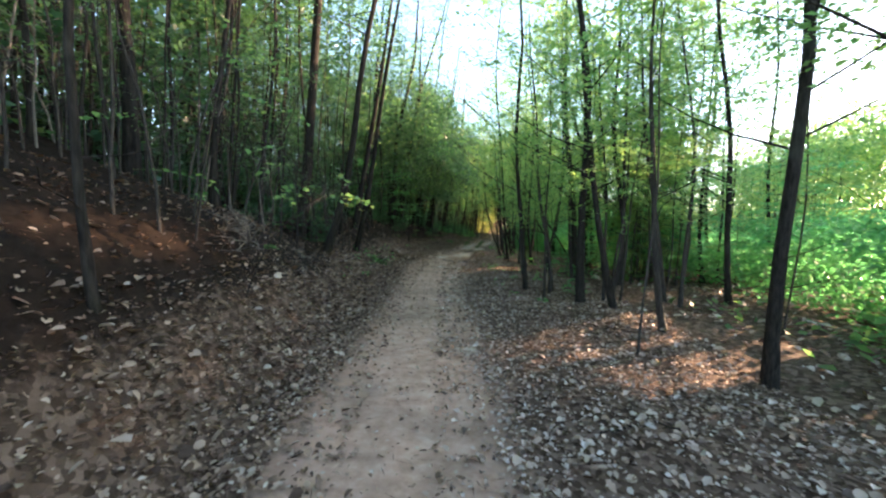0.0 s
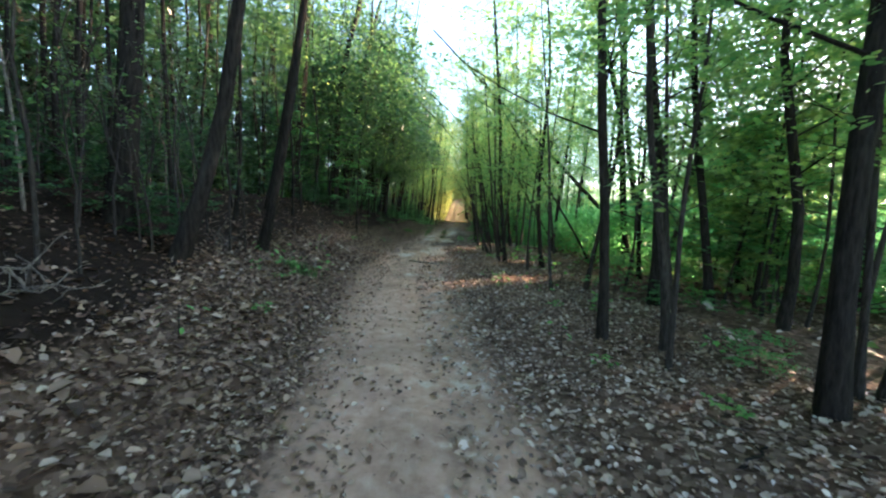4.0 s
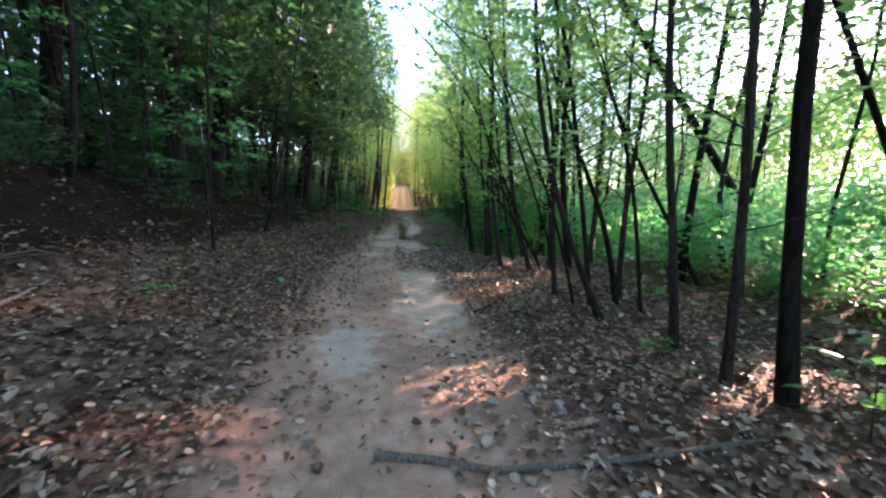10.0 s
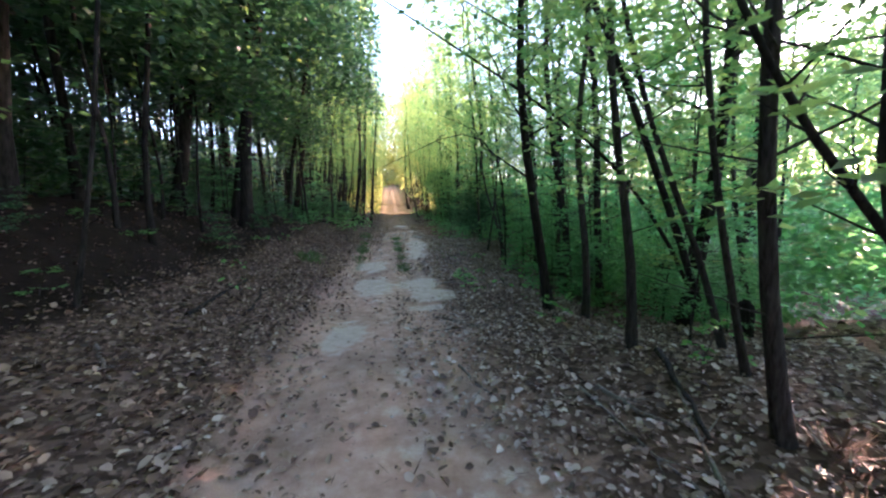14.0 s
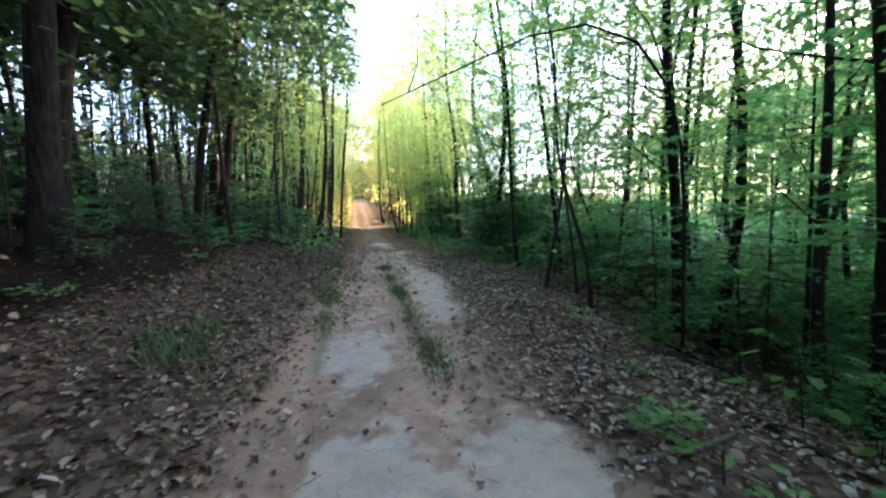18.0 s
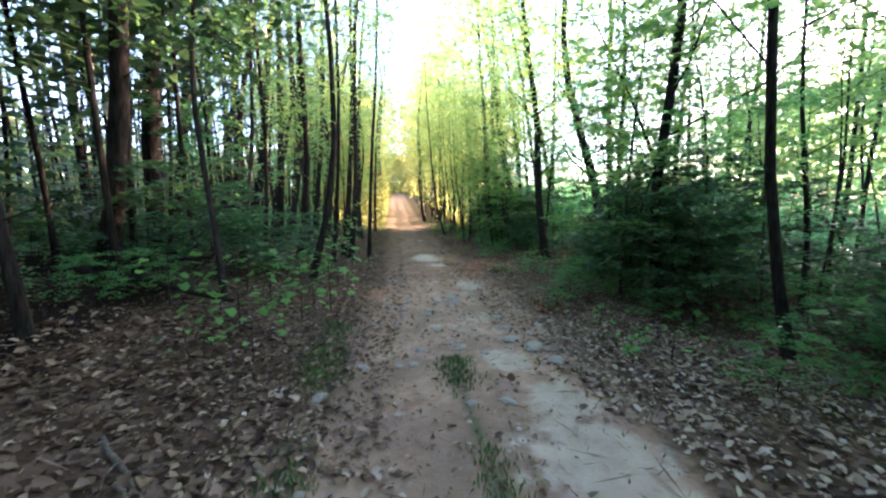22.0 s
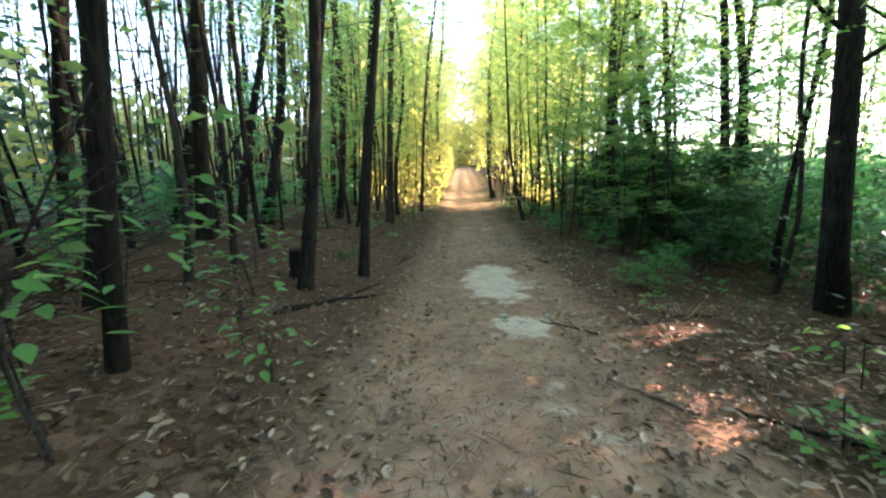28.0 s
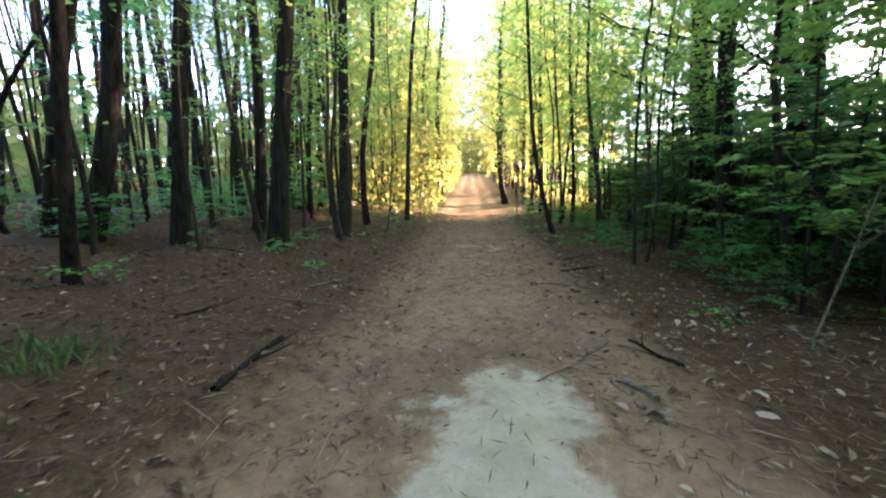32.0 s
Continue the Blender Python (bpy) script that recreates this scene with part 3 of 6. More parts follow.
grow(-6.55, 46.10, 0.106, 0.14, 0.00, "pine")
grow(-5.06, 46.56, 0.130, 0.10, 0.00, "pine")
grow(8.34, 47.41, 0.170, -0.06, 0.00, "broad")
grow(-3.75, 47.63, 0.052, 0.16, 0.01, "pine")
grow(-6.61, 47.94, 0.158, 0.15, 0.01, "pine")
grow(5.58, 48.63, 0.109, -0.16, -0.01, "broad")
grow(-5.44, 49.38, 0.136, 0.10, 0.01, "pine")
grow(6.61, 49.51, 0.116, -0.16, -0.01, "broad")
grow(-6.15, 49.56, 0.104, 0.12, 0.01, "pine")
grow(-4.48, 49.87, 0.116, 0.08, 0.01, "pine")
grow(-3.14, 50.14, 0.135, 0.06, 0.00, "pine")
grow(3.95, 50.44, 0.133, -0.07, -0.00, "broad")
grow(5.10, 50.71, 0.137, -0.11, -0.01, "broad")
grow(5.60, 51.46, 0.126, -0.08, -0.01, "broad")
grow(-2.67, 51.96, 0.117, 0.07, 0.00, "pine")
grow(5.04, 52.95, 0.170, -0.08, -0.01, "broad")
grow(2.93, 53.53, 0.057, -0.07, -0.00, "slim")
grow(2.00, 54.04, 0.060, -0.10, -0.01, "broad")
grow(6.43, 54.79, 0.170, -0.10, -0.01, "broad")
grow(-2.04, 56.07, 0.075, 0.13, 0.01, "pine")
grow(1.98, 65.35, 0.170, -0.01, -0.00, "broad")
grow(-1.68, 66.52, 0.170, 0.01, 0.00, "pine")
grow(3.20, 29.20, 0.085, -0.09, 0.02, "broad")
grow(3.22, 29.62, 0.060, -0.03, 0.01, "slim")
grow(3.16, 27.80, 0.080, -0.10, 0.02, "broad")
grow(3.40, 31.58, 0.088, -0.04, 0.01, "broad")
grow(3.78, 31.35, 0.072, -0.03, 0.01, "broad")
grow(2.85, 36.05, 0.055, -0.06, 0.01, "broad")
grow(2.70, 32.75, 0.042, -0.16, 0.03, "slim")
grow(3.02, 33.63, 0.034, -0.13, 0.02, "slim")
grow(3.90, 35.60, 0.060, -0.10, 0.02, "broad")
grow(-4.15, 13.75, 0.105, 0.17, 0.00, "pine")
grow(3.95, 9.05, 0.034, -0.05, 0.0, "slim")
grow(4.08, 9.0, 0.042, 0.01, 0.0, "slim")
grow(4.2, 9.25, 0.03, 0.05, 0.0, "slim")
grow(4.25, 8.9, 0.026, 0.08, 0.0, "slim")
grow(3.95, 44.50, 0.135, -0.08, 0.00, "broad")


# ---- the wood behind them ----
wood_rng = np.random.default_rng(11)
STEMS = (("dense", 5, 0.09, 11), ("pole", 8, 0.04, 11), ("pine", 7, 0.08, 15), ("broad", 6, 0.062, 13), ("slim", 5, 0.035, 7.5))
TEMPLATES = {}
for kind, count, r, h in STEMS:
    TEMPLATES[kind] = [tree_meshes(wood_rng, r * wood_rng.uniform(0.6, 1.35), h * wood_rng.uniform(0.85, 1.15), *wood_rng.normal(0, 0.035, 2), kind, 7) for _ in range(count)]


def free_spot(x, y, gap):
    return all((x - a) ** 2 + (y - b) ** 2 > gap * gap for a, b in KNOWN)


def spots(rng, count, lat0, lat1, y0, y1, gap):
    """Free places in a strip beside the trail that leave the sun's streaks open."""
    out = []
    for _ in range(count * 4):
        if len(out) >= count:
            break
        y = rng.uniform(y0, y1)
        lat = lat0 + (lat1 - lat0) * rng.random()
        x = float(trail_x(y)) + lat
        if not free_spot(x, y, gap):
            continue
        if lat > 9 and y - 0.53 * x > 58:
            continue
        if lat > 0:
            zs = np.arange(0.2, 12, 0.1)
            if in_gleam(np.stack([np.full_like(zs, x), np.full_like(zs, y), zs], -1), 0.25 if lat < 12 else 2.0)[0].any():
                continue
        KNOWN.append((x, y))
        out.append((x, y))
    return out


def scatter(kind, count, lat0, lat1, y0, y1, gap, scale=(0.8, 1.25)):
    for x, y in spots(wood_rng, count, lat0, lat1, y0, y1, gap):
        trunk, crown = TEMPLATES[kind][int(wood_rng.integers(len(TEMPLATES[kind])))]
        s, turn = wood_rng.uniform(*scale), wood_rng.uniform(0, 6.28)
        if kind == "broad" and 1.9 < x < 3.1 and 45.5 < y < 49.5:
            continue
        e = plant(NAME[kind], x, y, (("trunk", trunk), ("crown", crown)), LABEL[kind], "tree", "trees of the wood")
        e.scale, e.rotation_euler = (s, s, s), (0, 0, turn)


scatter("dense", 12, -5.2, -10, 6, 22, 0.9, (0.7, 1.1))
scatter("pole", 125, -3.8, -9, 2, 36, 0.35, (0.6, 1.3))
scatter("pole", 50, -3.2, -7.5, 36, 64, 0.5, (0.7, 1.2))
scatter("pine", 48, -4.0, -12, -1, 62, 0.9)
scatter("broad", 7, -3.0, -7, 37, 62, 1.0)
scatter("broad", 14, 5.5, 12, 4, 22, 0.9, (0.7, 0.95))
scatter("dense", 4, 6, 10, 40, 52, 0.9, (0.35, 0.55))
scatter("slim", 26, 3.0, 10, 7, 22, 0.5)
scatter("broad", 6, 2.3, 3.4, 46, 64, 0.8, (0.8, 1.0))
scatter("slim", 26, 1.9, 4.5, 48, 64, 0.4, (0.7, 1.1))
scatter("slim", 18, -1.9, -4, 50, 70, 0.4, (0.7, 1.1))
scatter("pine", 38, -2.5, -9, 53, 76, 0.5, (0.6, 0.95))
scatter("broad", 44, 4.2, 12, 0, 62, 1.1)
scatter("slim", 40, 2.6, 9, 4, 62, 0.7)
scatter("slim", 12, -2.6, -7, 37, 62, 0.7)


def back_wood(name, label, jobs, leaf_m, wood_m):
    """Trees too far off to be told apart, as one stand."""
    rng = np.random.default_rng(len(label))
    kinds = {}
    tv, tf, cv, cf, a, c = [], [], [], [], 0, 0
    for kind, count, lat0, lat1, y0, y1, gap, scale in jobs:
        if kind not in kinds:
            _, _, r, h = [k for k in STEMS if k[0] == kind][0]
            kinds[kind] = [tree_arrays(rng, r * rng.uniform(0.7, 1.3), h, *rng.normal(0, 0.04, 2), kind, 5, None, 0.62) for _ in range(5)]
        for x, y in spots(rng, count, lat0, lat1, y0, y1, gap):
            (v1, f1), (v2, f2) = kinds[kind][int(rng.integers(5))]
            t, s = rng.uniform(0, 6.28), scale * rng.uniform(0.8, 1.2)
            turn = np.array([[math.cos(t), math.sin(t), 0], [-math.sin(t), math.cos(t), 0], [0, 0, 1]]) * s
            at = np.array([x, y, float(height(x, y))])
            tv.append(v1 @ turn + at)
            tf.append(f1 + a)
            a += len(v1)
            cv.append(v2 @ turn + at)
            cf.append(f2 + c)
            c += len(v2)
    tagged(new(name, mesh_from(name, np.concatenate(tv), np.concatenate(tf), wood_m)), label + ", their trunks", "woods", kind="stuff")
    tagged(new(name, mesh_from(name, np.concatenate(cv), np.concatenate(cf), leaf_m)), label + ", their leaves", "woods", kind="stuff")


back_wood("wood_on_slope", "close-set thin forest trees up the slope", [("pole", 210, -9, -18, 2, 37, 0.35, 1.1), ("pole", 130, -7, -16, 32, 62, 0.4, 1.0), ("pole", 150, -12, -30, 4, 80, 0.8, 1.3), ("pine", 40, -10, -26, 26, 75, 1.2, 1.0), ("broad", 6, -16, -34, 40, 90, 1.5, 1.0)], M_LEAF, M_PINE)
back_wood("dark_wood_on_slope", "close-set dark evergreen trees up the slope", [("dense", 40, -13, -26, -6, 24, 1.0, 1.2), ("dense", 16, -16, -28, 24, 38, 1.0, 0.9), ("pine", 40, -9, -20, -6, 24, 0.9, 1.0)], M_LEAF_DARK, M_PINE)
back_wood("wood_over_clearing", "light green trees towards the clearing", [("broad", 105, 11, 40, 0, 95, 1.5, 1.0)], M_LEAF_SUN, M_BARK)
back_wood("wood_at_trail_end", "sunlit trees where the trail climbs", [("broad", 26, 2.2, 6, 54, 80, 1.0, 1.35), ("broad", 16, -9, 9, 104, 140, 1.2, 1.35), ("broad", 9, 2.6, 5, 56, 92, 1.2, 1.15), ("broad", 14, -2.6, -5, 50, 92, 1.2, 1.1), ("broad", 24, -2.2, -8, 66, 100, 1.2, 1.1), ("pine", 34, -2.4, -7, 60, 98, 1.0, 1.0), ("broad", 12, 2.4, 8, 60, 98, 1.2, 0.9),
                                                                     ("slim", 40, 2.2, 7, 60, 95, 0.7, 1.0), ("slim", 30, -2.2, -6, 60, 95, 0.7, 1.0)], M_LEAF_SUNLIT, M_PINE)


# ---- understorey ----
def sapling_meshes(rng, h, spread, size, leaf_m, layers=7, twigs=6, per=9):
    n = 7
    s = np.linspace(0, 1, n)
    lean = rng.normal(0, 0.1, 2)
    pts = np.stack([lean[0] * h * s ** 1.5, lean[1] * h * s ** 1.5, h * s - 0.05], -1)
    main, runs = (pts, np.linspace(0.006 + 0.005 * h, 0.003, n)), []
    st, wy, ln = [], [], []
    for k in range(layers):
        f = 0.2 + 0.8 * (k + rng.random()) / layers
        p0 = np.array([np.interp(f, s, pts[:, c]) for c in range(3)])
        az0 = rng.uniform(0, 2 * np.pi)
        for q in range(3):
            az = az0 + q * 2.1 + rng.normal(0, 0.3)
            L = spread * rng.uniform(0.5, 1.0) * (1.2 - 0.7 * f)
            pl, rl = limb_run(rng, p0, np.array([math.cos(az), math.sin(az), 0.15]), L, 0.006, 0.05, 4)
            runs.append((pl, rl))
            g = rng.uniform(0.2, 1.0, twigs)
            st.append(np.stack([np.interp(g, np.linspace(0, 1, 4), pl[:, c]) for c in range(3)], -1))
            a2 = az + rng.normal(0, 0.9, twigs)
            wy.append(np.stack([np.cos(a2), np.sin(a2), rng.normal(0, 0.12, twigs)], -1))
            ln.append(rng.uniform(0.25, 0.5, twigs) * min(1, spread))
    lv = leaf_diamonds(*sprays(rng, np.concatenate(st), np.concatenate(wy), np.concatenate(ln), per, size, 0.85, 0.15))
    return mesh_from("stem", *grown_together(main, runs, 5, 5), M_GREY, True), mesh_from("foliage", *lv, leaf_m)


under_rng = np.random.default_rng(23)
UNDER = {"sapling": ("light green sapling with flat layered leaf sprays", "sapling", "saplings", [sapling_meshes(under_rng, under_rng.uniform(2.6, 4.2), 1.1, 0.10, M_LEAF_FRESH) for _ in range(6)]),
         "tall_sapling": ("tall leafy sapling with bright green leaf sprays", "sapling", "tall saplings", [sapling_meshes(under_rng, under_rng.uniform(4.5, 6.5), 1.7, 0.115, M_LEAF_SUN, 11, 8, 10) for _ in range(4)]),
         "shrub": ("dense dark evergreen shrub with glossy narrow leaves", "shrub", "dark shrubs", [sapling_meshes(under_rng, under_rng.uniform(1.8, 2.8), 1.35, 0.135, M_LEAF_GLOSSY, 9, 7, 8) for _ in range(5)]),
         "brush": ("low light green brush on the forest floor", "shrub", "low brush", [sapling_meshes(under_rng, under_rng.uniform(0.9, 1.6), 1.0, 0.09, M_LEAF_FRESH, 6, 7, 9) for _ in range(5)]),
         "seedling": ("small green seedling in the leaf litter", "seedling", "seedlings", [sapling_meshes(under_rng, under_rng.uniform(0.22, 0.5), 0.3, 0.09, M_FERN, 2, 2, 5) for _ in range(6)])}


def under(kind, x, y, scale=1.0, turn=None):
    label, cat, group, kinds = UNDER[kind]
    stem, leaf = kinds[int(under_rng.integers(len(kinds)))]
    e = new(kind)
    e.matrix_basis = pose(x, y, float(height(x, y)), 0, 0, under_rng.uniform(0, 360) if turn is None else turn) @ Matrix.Diagonal((scale, scale, scale, 1))
    part("stem", stem, e)
    part("foliage", leaf, e)
    return tagged(e, label, cat, group)


def strew(kind, count, lat0, lat1, y0, y1, scale=(0.75, 1.25)):
    for _ in range(count):
        y = under_rng.uniform(y0, y1)
        x = float(trail_x(y)) + under_rng.uniform(min(lat0, lat1), max(lat0, lat1))
        s = under_rng.uniform(*scale)
        if x > trail_x(y) or kind == "seedling":
            zs = np.arange(0.1, 4.0, 0.08)
            if in_gleam(np.stack([np.full_like(zs, x), np.full_like(zs, y), zs], -1), 0.2 if kind == "seedling" else 1.35 * s + 0.3)[0].any():
                continue
        under(kind, x, y, s)


strew("sapling", 62, 3.6, 9.5, 5, 62)
strew("sapling", 7, -3.6, -10, 36, 62)
strew("sapling", 10, -3.4, -10, 8, 34)
strew("tall_sapling", 2, -4.5, -8, 44, 60)
strew("tall_sapling", 14, 4, 10, 6, 18)
strew("tall_sapling", 8, 4.5, 9, 14, 30)
strew("tall_sapling", 12, 3.8, 7, 10, 22, (0.7, 1.0))
strew("tall_sapling", 22, 3.2, 9, 38, 62)
strew("brush", 100, 5.0, 13, 3, 36, (0.8, 1.4))
strew("brush", 22, 3.2, 5.0, 8, 36, (0.3, 0.55))
strew("brush", 60, 6, 17, 1, 20, (1.1, 1.8))
strew("sapling", 22, 5.5, 14, 2, 18)
strew("sapling", 26, 3.6, 9, 13, 30)
strew("brush", 40, 3.6, 8, 12, 32, (0.6, 1.1))
strew("brush", 60, 12, 34, 3, 66, (1.2, 2.2))
strew("brush", 20, -4.5, -12, 30, 62, (0.5, 0.9))
strew("shrub", 26, 4.2, 8.5, 41, 60, (0.7, 1.15))
strew("shrub", 18, -3.8, -8, 28, 46, (0.35, 0.7))
strew("shrub", 20, -5, -13, 6, 27, (0.5, 1.0))
strew("shrub", 8, -3.4, -5.5, 7, 14, (0.25, 0.5))
strew("shrub", 14, -4.4, -9, 24, 36, (0.4, 0.8))
strew("shrub", 14, -4, -13, 40, 62, (0.3, 0.5))
strew("brush", 26, -3.6, -14, 38, 62, (0.4, 0.8))
strew("shrub", 24, 3.3, 5.6, 37, 47, (0.5, 0.9))
strew("shrub", 12, 4.6, 8, 42, 54, (0.8, 1.2))
strew("shrub", 20, 4.2, 7.2, 46, 60, (0.7, 1.1))
strew("shrub", 22, 4.9, 10, 27, 41, (0.5, 0.85))
strew("sapling", 26, 3.9, 9, 28, 42, (0.5, 0.85))
for x, y, k in ((3.1, 38.5, 0.95), (3.9, 38.9, 1.1)):
    under("shrub", x, y, k)
for x, y, k in ((-3.9, 39.0, 0.7), (-3.2, 39.7, 0.6), (-4.7, 38.5, 0.75), (-3.0, 40.7, 0.55), (-4.2, 40.4, 0.7)):
    under("shrub", x, y, k)
strew("sapling", 14, 3.0, 5.0, 16, 29, (0.35, 0.6))
strew("shrub", 10, 4.3, 6.6, 41, 45.5, (0.95, 1.2))
strew("brush", 46, 2.2, 4.2, 34, 58, (0.3, 0.6))
strew("brush", 12, -2.8, -5.0, 33, 44, (0.3, 0.5))
strew("shrub", 12, -3.6, -7, 34, 42, (0.3, 0.6))
strew("shrub", 10, -3.3, -4.8, 8, 36, (0.25, 0.45))


def bare_sapling(x, y):
    h = under_rng.uniform(1.6, 4.5)
    n = 8
    u = np.linspace(0, 1, n)
    bow = under_rng.normal(0, 0.16, 2)
    pts = np.stack([bow[0] * h * u ** 1.6 + under_rng.normal(0, 0.015 * h, n) * u, bow[1] * h * u ** 1.6 + under_rng.normal(0, 0.015 * h, n) * u, h * u - 0.05], -1)
    side = []
    for k in range(9):
        f = under_rng.uniform(0.2, 0.95)
        az = under_rng.uniform(0, 6.28)
        p0 = np.array([np.interp(f, u, pts[:, c]) for c in range(3)])
        side.append(limb_run(under_rng, p0, np.array([math.cos(az), math.sin(az), 0.7]), under_rng.uniform(0.3, 0.9), 0.006, 0.15, 5))
    e = new("bare_sapling")
    e.location = (x, y, float(height(x, y)))
    part("stem", mesh_from("stem", *grown_together((pts, np.linspace(0.012 + 0.003 * h, 0.004, n)), side, 5, 5), M_DEAD if under_rng.random() < 0.15 else M_GREY, True), e)
    starts = np.concatenate([r[0][2:] for r in side])
    m = len(starts)
    a = under_rng.uniform(0, 6.28, m)
    lv = sprays(under_rng, starts, np.stack([np.cos(a), np.sin(a), np.zeros(m)], -1), np.full(m, 0.16), 3, 0.06)
    part("foliage", mesh_from("foliage", *leaf_diamonds(*lv), M_LEAF), e)
    return tagged(e, "thin nearly leafless sapling on the earth bank", "sapling", "bare saplings")


for _ in range(120):
    y = under_rng.uniform(1.0, 13)
    bare_sapling(float(trail_x(y)) - under_rng.uniform(3.0, 8.5), y)
strew("seedling", 12, -1.8, -4.5, 34, 42, (0.5, 1.0))
strew("seedling", 8, -1.8, -5, 44, 55, (0.4, 0.8))
strew("seedling", 36, -1.7, -5, 6, 62, (0.5, 0.9))
strew("seedling", 70, 1.6, 4.5, 6, 62, (0.5, 1.0))


def thicket():
    rng = np.random.default_rng(41)
    n = 170000
    y = rng.uniform(2, 54, n)
    near = np.interp(y, [2, 11, 15, 30, 54], [7.6, 7.0, 5.4, 5.2, 4.6])
    x = trail_x(y) + near + 0.8 * np.sin(1.3 * y) * np.sin(0.41 * y + 2) + rng.gamma(2.2, 0.95, n)
    top = 1.35 + 0.6 * np.sin(1.1 * y + 0.6 * x) * np.sin(0.47 * y + 1) + 0.35 * np.sin(2.7 * x - 1.9 * y)
    up = rng.uniform(0, 1, n) * 2.4
    p = np.stack([x, y, height(x, y) + 0.05 + up], -1)
    # extra leaves added only to block the sun round each streak
    shade = in_gleam(p, 1.0, 4.5)[0] & ~in_gleam(p, 0.2, 1.1)[0]
    clump = np.sin(2.2 * x + 1.3 * y) + np.sin(1.7 * y - x + 2 * p[:, 2]) + rng.normal(0, 0.5, n)
    p = p[shade | (~in_gleam(p, 0.1)[0] & (clump > 0.8) & (up < top))]
    k = len(p)
    v, f = leaf_diamonds(p, unit(rng.normal(0, 1, (k, 3)) * [1, 1, 0.4]), unit(rng.normal(0, 0.45, (k, 3)) + [0, 0, 1]), rng.uniform(0.09, 0.17, k), rng.uniform(0.055, 0.1, k))
    tagged(new("undergrowth", mesh_from("undergrowth", v, f, M_LEAF_FRESH)), "tangled green undergrowth, thickened to shade round the sun streaks", "undergrowth", kind="stuff")


thicket()


def evergreen_shrubs():
    rng = np.random.default_rng(47)
    n = 70000
    y = rng.uniform(37.2, 54, n)
    x = trail_x(y) + rng.uniform(3.7, 8.8, n)
    top = 1.7 + 0.8 * np.sin(1.6 * y + 0.8 * x) + 0.7 * np.sin(1.9 * x - 0.7 * y) - 1.5 * np.clip(4.8 - (x - trail_x(y)), 0, 1)
    up = rng.uniform(0, 1, n) * 3.8
    p = np.stack([x, y, height(x, y) + up], -1)
    clump = np.sin(2.6 * x + 1.1 * y) + np.sin(2.1 * y - 1.4 * x + 1.8 * p[:, 2]) + rng.normal(0, 0.6, n)
    p = p[(up < top) & (clump > -0.3) & ((y > 41.5) | (x - trail_x(y) < 4.9)) & ~in_gleam(p, 0.25, 1.1)[0]]
    k = len(p)
    v, f = leaf_diamonds(p, unit(rng.normal(0, 1, (k, 3)) * [1, 1, 0.5]), unit(rng.normal(0, 0.5, (k, 3)) + [0, 0, 1]), rng.uniform(0.09, 0.17, k), rng.uniform(0.04, 0.075, k))
    tagged(new("evergreen_shrubs", mesh_from("evergreen_shrubs", v, f, M_LEAF_GLOSSY)), "dense dark evergreen shrubs crowding the pine stretch", "shrubs", kind="stuff")


evergreen_shrubs()


def ground_cover():
    rng = np.random.default_rng(61)
    n = 150000
    y = rng.uniform(-6, 72, n)
    lat = np.where(rng.random(n) < 0.72, rng.uniform(5.5, 36, n), -rng.uniform(6, 26, n))
    x = trail_x(y) + lat
    patch = np.sin(0.8 * x + 0.5 * y) + np.sin(0.7 * y - 0.45 * x + 1) + np.sin(1.9 * x - 1.2 * y) * 0.6 + rng.normal(0, 0.6, n)
    up = rng.uniform(0, 1, n) ** 1.4 * (0.35 + 0.3 * np.clip(patch, 0, 2))
    p = np.stack([x, y, height(x, y) + up], -1)
    p = p[(patch > 0.1) & ~in_gleam(p, 0.3)[0]]
    k = len(p)
    v, f = leaf_diamonds(p, unit(rng.normal(0, 1, (k, 3)) * [1, 1, 0.4]), unit(rng.normal(0, 0.4, (k, 3)) + [0, 0, 1]), rng.uniform(0.13, 0.27, k), rng.uniform(0.08, 0.16, k))
    tagged(new("ground_cover", mesh_from("ground_cover", v, f, M_LEAF)), "patchy low green plants over the forest floor", "ground cover", kind="stuff")


ground_cover()


